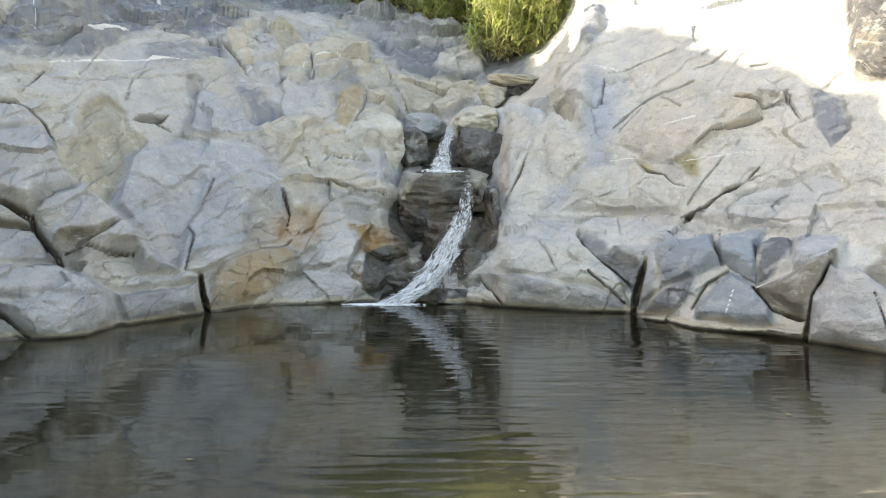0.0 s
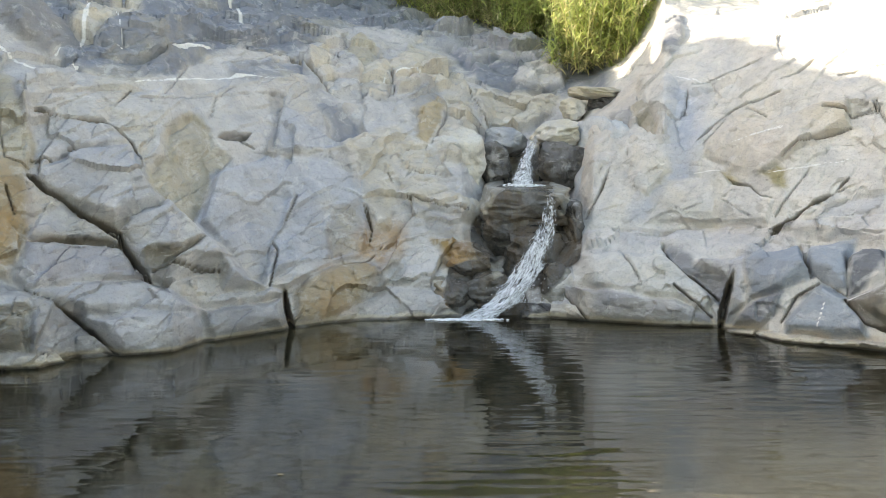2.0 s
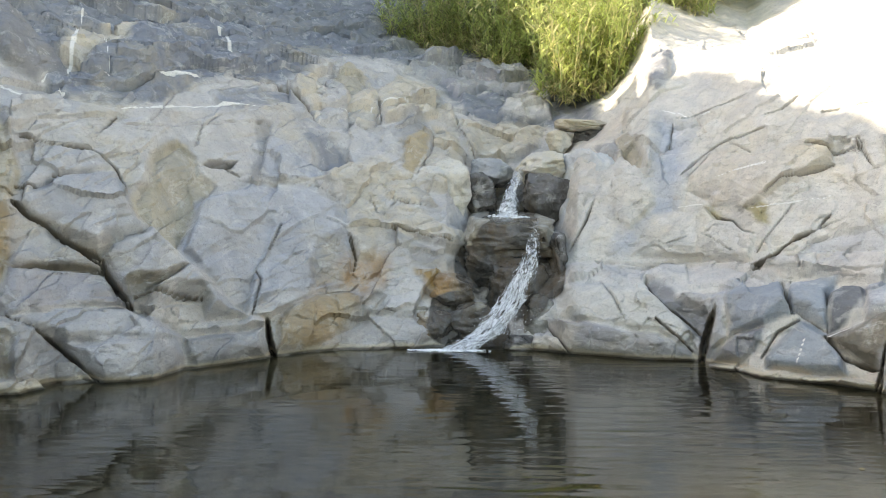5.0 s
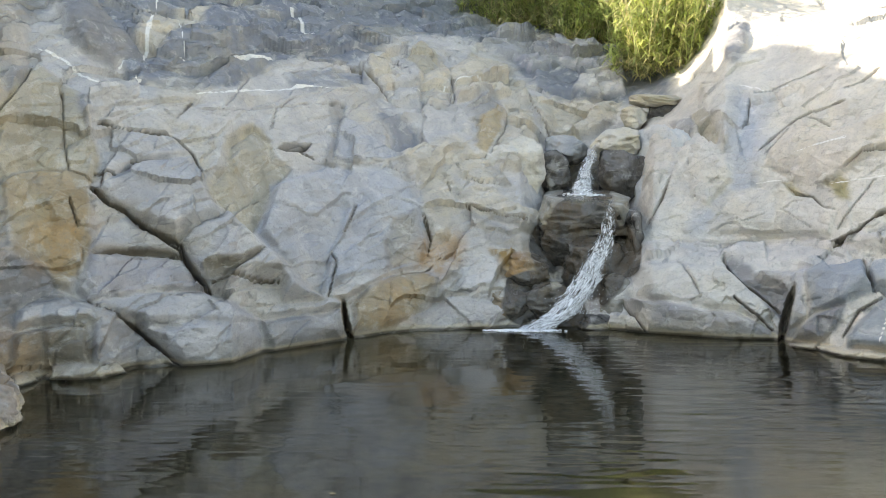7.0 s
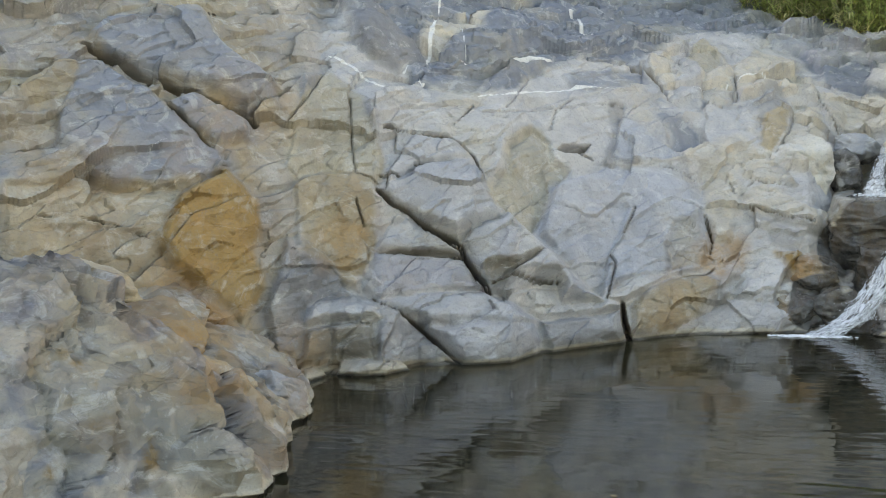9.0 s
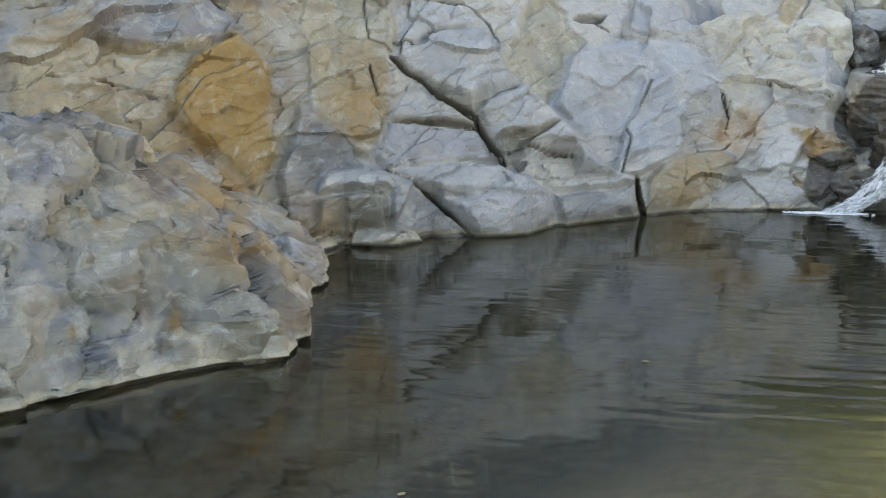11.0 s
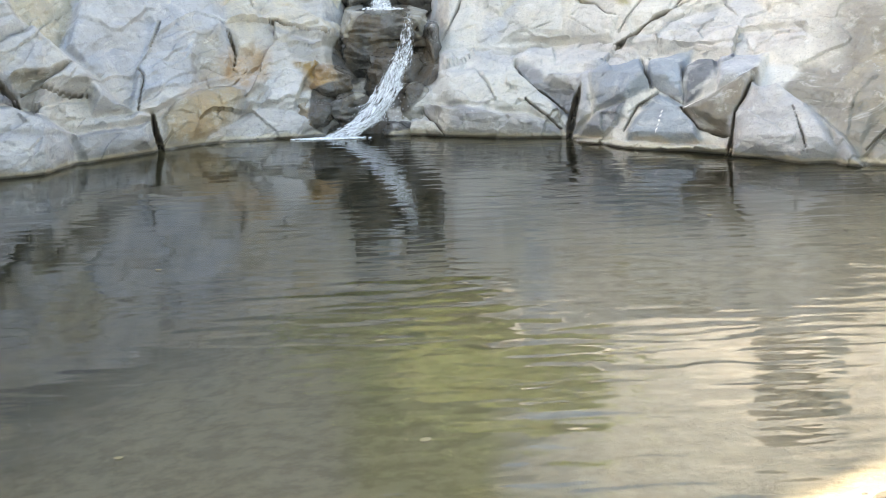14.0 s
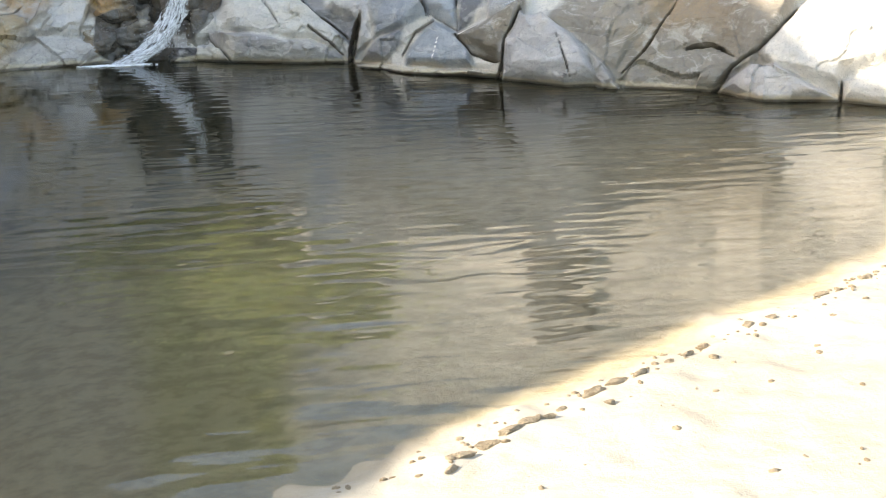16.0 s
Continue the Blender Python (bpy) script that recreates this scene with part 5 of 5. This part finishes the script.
gy = np.concatenate([-np.geomspace(400, 6, 24), np.arange(-5.5, 0.6, 0.25), np.arange(0.6, 5.5, 0.03), np.arange(5.5, 16, 0.3), np.geomspace(16, 400, 22)])
GX, GY = np.meshgrid(gx, gy, indexing="ij")
gz = sand_height(GX.ravel(), GY.ravel())
sand, nt, b = nodes_of("sand")
pos = nt.nodes.new("ShaderNodeNewGeometry").outputs["Position"]
g1, g2, g3 = noise_node(nt, pos, 1.4, 5), noise_node(nt, pos, 9, 6, 0.65), noise_node(nt, pos, 160, 3, 0.7)
col = mix(nt, ramp(nt, g1, 0.35, 0.65), (0.41, 0.37, 0.30), (0.47, 0.43, 0.36))
col = mix(nt, math_node(nt, "MULTIPLY", ramp(nt, g2, 0.5, 0.72), 0.4), col, (0.40, 0.31, 0.20))
col = mix(nt, math_node(nt, "MULTIPLY", ramp(nt, g3, 0.55, 0.75), 0.45), col, (0.30, 0.25, 0.19))
sep = nt.nodes.new("ShaderNodeSeparateXYZ")
nt.links.new(pos, sep.inputs[0])
col = mix(nt, math_node(nt, "MULTIPLY", ramp(nt, sep.outputs[2], 0.045, 0.0), 0.5), col, (0.40, 0.30, 0.18))
col = mix(nt, math_node(nt, "MULTIPLY", ramp(nt, sep.outputs[2], 0.02, -0.03), 0.85), col, mix(nt, ramp(nt, g2, 0.4, 0.62), (0.33, 0.275, 0.185), (0.23, 0.19, 0.125)))
# silty bed darkens with depth, standing in for light lost in murky water
silt_and_murk = mix(nt, ramp(nt, g2, 0.35, 0.65), (0.038, 0.037, 0.021), (0.075, 0.068, 0.04))
col = mix(nt, ramp(nt, math_node(nt, "ADD", sep.outputs[2], math_node(nt, "MULTIPLY", math_node(nt, "SUBTRACT", g1, 0.5), 0.3)), -0.5, -1.15), col, silt_and_murk)
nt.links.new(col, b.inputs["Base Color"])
b.inputs["Roughness"].default_value = 0.9
bump = nt.nodes.new("ShaderNodeBump")
bump.inputs["Strength"].default_value, bump.inputs["Distance"].default_value = 0.7, 1.0
nt.links.new(math_node(nt, "ADD", math_node(nt, "MULTIPLY", g2, 0.02), math_node(nt, "MULTIPLY", g3, 0.002)), bump.inputs["Height"])
nt.links.new(bump.outputs[0], b.inputs["Normal"])
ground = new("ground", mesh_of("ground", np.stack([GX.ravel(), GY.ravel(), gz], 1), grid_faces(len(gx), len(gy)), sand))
tagged(ground, "pale sand beach running down into the pool", "sand", kind="structure")

pool_mat, nt, b = nodes_of("pool_water")
pos = nt.nodes.new("ShaderNodeNewGeometry").outputs["Position"]
b.inputs["Base Color"].default_value = (0.88, 0.885, 0.78, 1)
b.inputs["Transmission Weight"].default_value, b.inputs["IOR"].default_value, b.inputs["Roughness"].default_value = 1.0, 1.39, 0.03
w1 = noise_node(nt, stretched(nt, pos, (1.5, 5.5, 1), (0, 0, 0.06)), 1.5, 0, 0.4, 0.5)
w2 = noise_node(nt, stretched(nt, pos, (2.2, 6.0, 1), (0, 0, -0.12)), 2.3, 0, 0.4, 0.4)
gust = ramp(nt, noise_node(nt, pos, 0.35, 2), 0.38, 0.62, 0.3, 1.15)
bump = nt.nodes.new("ShaderNodeBump")
bump.inputs["Strength"].default_value, bump.inputs["Distance"].default_value = 1.0, 1.0
sepw = nt.nodes.new("ShaderNodeSeparateXYZ")
nt.links.new(pos, sepw.inputs[0])
gust = math_node(nt, "MULTIPLY", gust, ramp(nt, sepw.outputs[0], -1.0, 2.5, 0.75, 2.5))
nt.links.new(math_node(nt, "MULTIPLY", math_node(nt, "ADD", math_node(nt, "MULTIPLY", w1, 0.0042), math_node(nt, "MULTIPLY", w2, 0.0010)), gust), bump.inputs["Height"])
nt.links.new(bump.outputs[0], b.inputs["Normal"])
wx, wy = np.arange(-13, 14, 0.5), np.arange(-2, 15, 0.5)
WX, WY = np.meshgrid(wx, wy, indexing="ij")
pool = new("water", mesh_of("water", np.stack([WX.ravel(), WY.ravel(), 0 * WX.ravel()], 1), grid_faces(len(wx), len(wy)), pool_mat))
pool.visible_shadow = False
tagged(pool, "still clear greenish pool water with fine ripples", "water", kind="structure")

# ---- reeds ----
leafm = []
for nm, c in (("reed_leaf", (0.49, 0.56, 0.22)), ("reed_leaf_yellow", (0.62, 0.58, 0.32))):
    m, nt, b = nodes_of(nm)
    info = nt.nodes.new("ShaderNodeNewGeometry")
    col = mix(nt, info.outputs["Random Per Island"], (c[0] * 0.45, c[1] * 0.5, c[2] * 0.5), (c[0] * 1.5, c[1] * 1.45, c[2] * 1.5))
    nt.links.new(col, b.inputs["Base Color"])
    b.inputs["Roughness"].default_value = 0.55
    tr = nt.nodes.new("ShaderNodeBsdfTranslucent")
    nt.links.new(col, tr.inputs[0])
    ms = nt.nodes.new("ShaderNodeMixShader")
    ms.inputs[0].default_value = 0.5
    nt.links.new(b.outputs[0], ms.inputs[1])
    nt.links.new(tr.outputs[0], ms.inputs[2])
    nt.links.new(ms.outputs[0], nt.nodes["Material Output"].inputs[0])
    leafm.append(m)


def reed_clump(cx, cy, cz, rx, ry, height, stems, seed, label):
    """A stand of reeds: leaning stalks with long arching leaves and pale feathery tips."""
    rng = np.random.default_rng(seed)
    vs, fs, mats = [], [], []

    def blade(p, d, length, width, droop, mat):
        side = np.cross(d, (0, 0, 1.0))
        side = side / (np.linalg.norm(side) + 1e-6)
        base = len(vs)
        n = 5
        q, v = np.array(p, float), np.array(d, float)
        for i in range(n):
            w = width * math.sin(math.pi * (0.18 + 0.8 * i / (n - 1))) if i < n - 1 else 0.001
            vs.append(q - side * w)
            vs.append(q + side * w)
            v = v + np.array((0, 0, -droop))
            v = v / np.linalg.norm(v)
            q = q + v * length / (n - 1)
        for i in range(n - 1):
            c = base + 2 * i
            fs.append((c, c + 1, c + 3, c + 2))
            mats.append(mat)

    for k in range(stems):
        a, rr = rng.uniform(0, 2 * math.pi), math.sqrt(rng.uniform(0, 1))
        x, y = cx + rx * rr * math.cos(a), cy + ry * rr * math.sin(a)
        h = height * rng.uniform(0.25, 1.1) * (1 - 0.35 * rr)
        leanv = np.array((rng.normal(0, 0.25), rng.normal(-0.05, 0.25), 1.0))
        leanv /= np.linalg.norm(leanv)
        base = np.array((x, y, cz + rng.uniform(-0.1, 0.1)))
        yellow = rng.random() < 0.3
        blade(base, leanv, h, 0.004, 0.015, 1 if rng.random() < 0.5 else 0)
        for l in range(30):
            t = rng.uniform(0.02, 1.0)
            az = rng.uniform(0, 2 * math.pi)
            d = np.array((math.cos(az), math.sin(az), rng.uniform(0.1, 1.4)))
            blade(base + leanv * h * t, d / np.linalg.norm(d), rng.uniform(0.08, 0.2), rng.uniform(0.006, 0.013), rng.uniform(0.02, 0.4), 1 if (yellow and rng.random() < 0.6) or t < 0.15 else 0)
    me = mesh_of("reed_bed", np.array(vs), np.array(fs), leafm[0], False)
    me.materials.append(leafm[1])
    me.polygons.foreach_set("material_index", np.array(mats, np.int32))
    return tagged(new("reed_bed", me), label, "reeds", kind="stuff")


for az, r, rx, ry, h, n, seed, words in (
        (1.3, 16.8, 0.9, 0.6, 1.9, 330, 81, "stand of bright green reeds behind grey rocks"),
        (-1.5, 16.0, 0.8, 0.6, 2.0, 380, 82, "stand of bright green reeds behind grey rocks"),
        (-3.6, 14.4, 0.62, 0.5, 1.7, 330, 83, "stand of sunlit yellow-green reeds above the stream outlet"),
        (-5.2, 16.0, 0.9, 0.6, 2.1, 380, 84, "stand of tall green reeds behind the rock dome"),
        (-7.8, 17.2, 1.2, 0.8, 1.9, 280, 85, "stand of yellowing reeds behind the rock dome"),
        (4.2, 17.2, 0.5, 0.5, 1.1, 60, 86, "thin grey-green reeds on grey rocks")):
    zs = np.arange(1.0, 5.0, 0.02)
    base_z = float(np.interp(r, main_r(np.full(len(zs), az), zs), zs))
    reed_clump(-math.sin(radians(az)) * r, math.cos(radians(az)) * r, base_z - 0.05, rx, ry, h, n, seed, words)

# ---- rocks set in the west outcrop ----
for centre, size, turn, seed, mat, words in (
        ((-4.05, 6.95, 0.55), (0.8, 0.5, 0.34), (0, 30, -40), 41, "brownred", "rust brown wedge of rock"),
        ((-4.35, 6.45, 0.95), (0.8, 0.6, 0.4), (0, 12, 20), 42, "tan", "cream lump of rock"),
        ((-3.45, 6.35, 0.40), (0.6, 0.5, 0.36), (0, 25, 60), 43, "mixed", ""),
        ((-3.75, 5.65, 0.52), (0.8, 0.7, 0.45), (0, 20, 10), 44, "mixed", ""),
        ((-4.10, 5.35, 0.66), (0.7, 0.6, 0.4), (10, 15, 80), 45, "tan", ""),
        ((-3.52, 7.25, 0.16), (0.5, 0.4, 0.30), (0, 10, 30), 46, "grey", "grey tip of rock at the water line")):
    tagged(stone("rock_block", centre, size, turn, seed, mat, "", parent=outcrop), words)

# ---- shore litter and leaves on the water ----
ROCK["clod"], nt, b = nodes_of("clod")
pos = nt.nodes.new("ShaderNodeNewGeometry").outputs["Position"]
g1, g2 = noise_node(nt, pos, 30, 5, 0.7), noise_node(nt, pos, 160, 3, 0.7)
nt.links.new(mix(nt, ramp(nt, g1, 0.4, 0.6), mix(nt, g2, (0.30, 0.24, 0.16), (0.19, 0.14, 0.09)), (0.38, 0.31, 0.22)), b.inputs["Base Color"])
b.inputs["Roughness"].default_value = 0.95
bump = nt.nodes.new("ShaderNodeBump")
bump.inputs["Strength"].default_value, bump.inputs["Distance"].default_value = 1.0, 0.012
nt.links.new(math_node(nt, "ADD", g1, g2), bump.inputs["Height"])
nt.links.new(bump.outputs[0], b.inputs["Normal"])
rng = np.random.default_rng(5)
for along, across, size in ((0.40, 0.16, 0.13), (0.52, 0.15, 0.16), (0.63, 0.13, 0.14), (0.72, 0.12, 0.12), (0.80, 0.13, 0.10), (1.02, 0.20, 0.10), (1.08, 0.08, 0.15), (1.20, 0.07, 0.16), (1.31, 0.09, 0.13),
                            (1.60, 0.06, 0.13), (1.72, 0.05, 0.11), (2.0, 0.05, 0.12), (2.12, 0.07, 0.10), (2.5, 0.05, 0.12), (2.62, 0.06, 0.09), (0.30, 0.22, 0.10), (0.9, 0.10, 0.09), (1.45, 0.10, 0.08), (2.85, 0.05, 0.10)):
    x, y = SHORE[0] - 0.3 + 0.864 * along + 0.503 * across, SHORE[1] - 0.17 + 0.503 * along - 0.864 * across
    z = float(sand_height(np.array([x]), np.array([y]))[0])
    long, wide, high = size * rng.uniform(0.5, 0.9), size * rng.uniform(0.25, 0.45), size * rng.uniform(0.15, 0.28)
    tagged(stone("clod", (x, y, z + 0.003), (long, wide, high), (0, 0, 30 + rng.uniform(-18, 18)), int(rng.integers(1000)), "clod", "brown clod of washed-up sand and leaf litter", "clod"), group="litter along the shore")
crumbs = []
for number in range(170):
    along, across = rng.uniform(-0.2, 3.4), abs(rng.normal(0, 0.12)) + (rng.uniform(0, 1.2) if rng.random() < 0.35 else 0)
    x, y = SHORE[0] - 0.3 + 0.864 * along + 0.503 * across, SHORE[1] - 0.15 + 0.503 * along - 0.864 * across
    z = float(sand_height(np.array([x]), np.array([y]))[0])
    bm = bmesh.new()
    bmesh.ops.create_icosphere(bm, subdivisions=1, radius=rng.uniform(0.006, 0.016))
    grain = np.array([v.co[:] for v in bm.verts]) * rng.uniform(0.5, 1.5, 3) * (1, 1, 0.6) + (x, y, z)
    crumbs.append((grain, np.array([[v.index for v in f.verts] for f in bm.faces]) + sum(len(c[0]) for c in crumbs)))
    bm.free()
tagged(new("leaf_litter", mesh_of("leaf_litter", np.concatenate([c[0] for c in crumbs]), np.concatenate([c[1] for c in crumbs]), ROCK["clod"])), "brown crumbs of leaf and grit strewn over the sand", "litter", kind="stuff")

leaf_mat, nt, b = nodes_of("dead_leaf")
b.inputs["Base Color"].default_value, b.inputs["Roughness"].default_value = (0.34, 0.27, 0.14, 1), 0.7
lx = np.linspace(0, 1, 9)
half = 0.32 * np.sin(np.pi * lx) ** 0.8
leaf_pts = np.concatenate([np.stack([lx - 0.5, k * half, 0.10 * (lx - 0.5) ** 2 + 0.06 * abs(k) * half], 1) for k in (-1, 0, 1)])
leaf_me = mesh_of("floating_leaf", leaf_pts, grid_faces(3, 9), leaf_mat)
for x, y, size, turn in ((-0.05, 4.7, 0.05, 20), (-1.75, 4.2, 0.04, 70), (0.36, 5.6, 0.04, 130), (0.1, 3.55, 0.05, 40), (-0.9, 3.5, 0.035, 10), (1.9, 7.0, 0.05, 80), (-1.2, 6.1, 0.04, 160)):
    ob = tagged(new("floating_leaf", leaf_me), "small dry leaf floating on the pool", "leaf", group="leaves on the water")
    ob.matrix_world = pose(x, y, 0.003, 0, 0, turn) @ Matrix.Scale(size, 4)
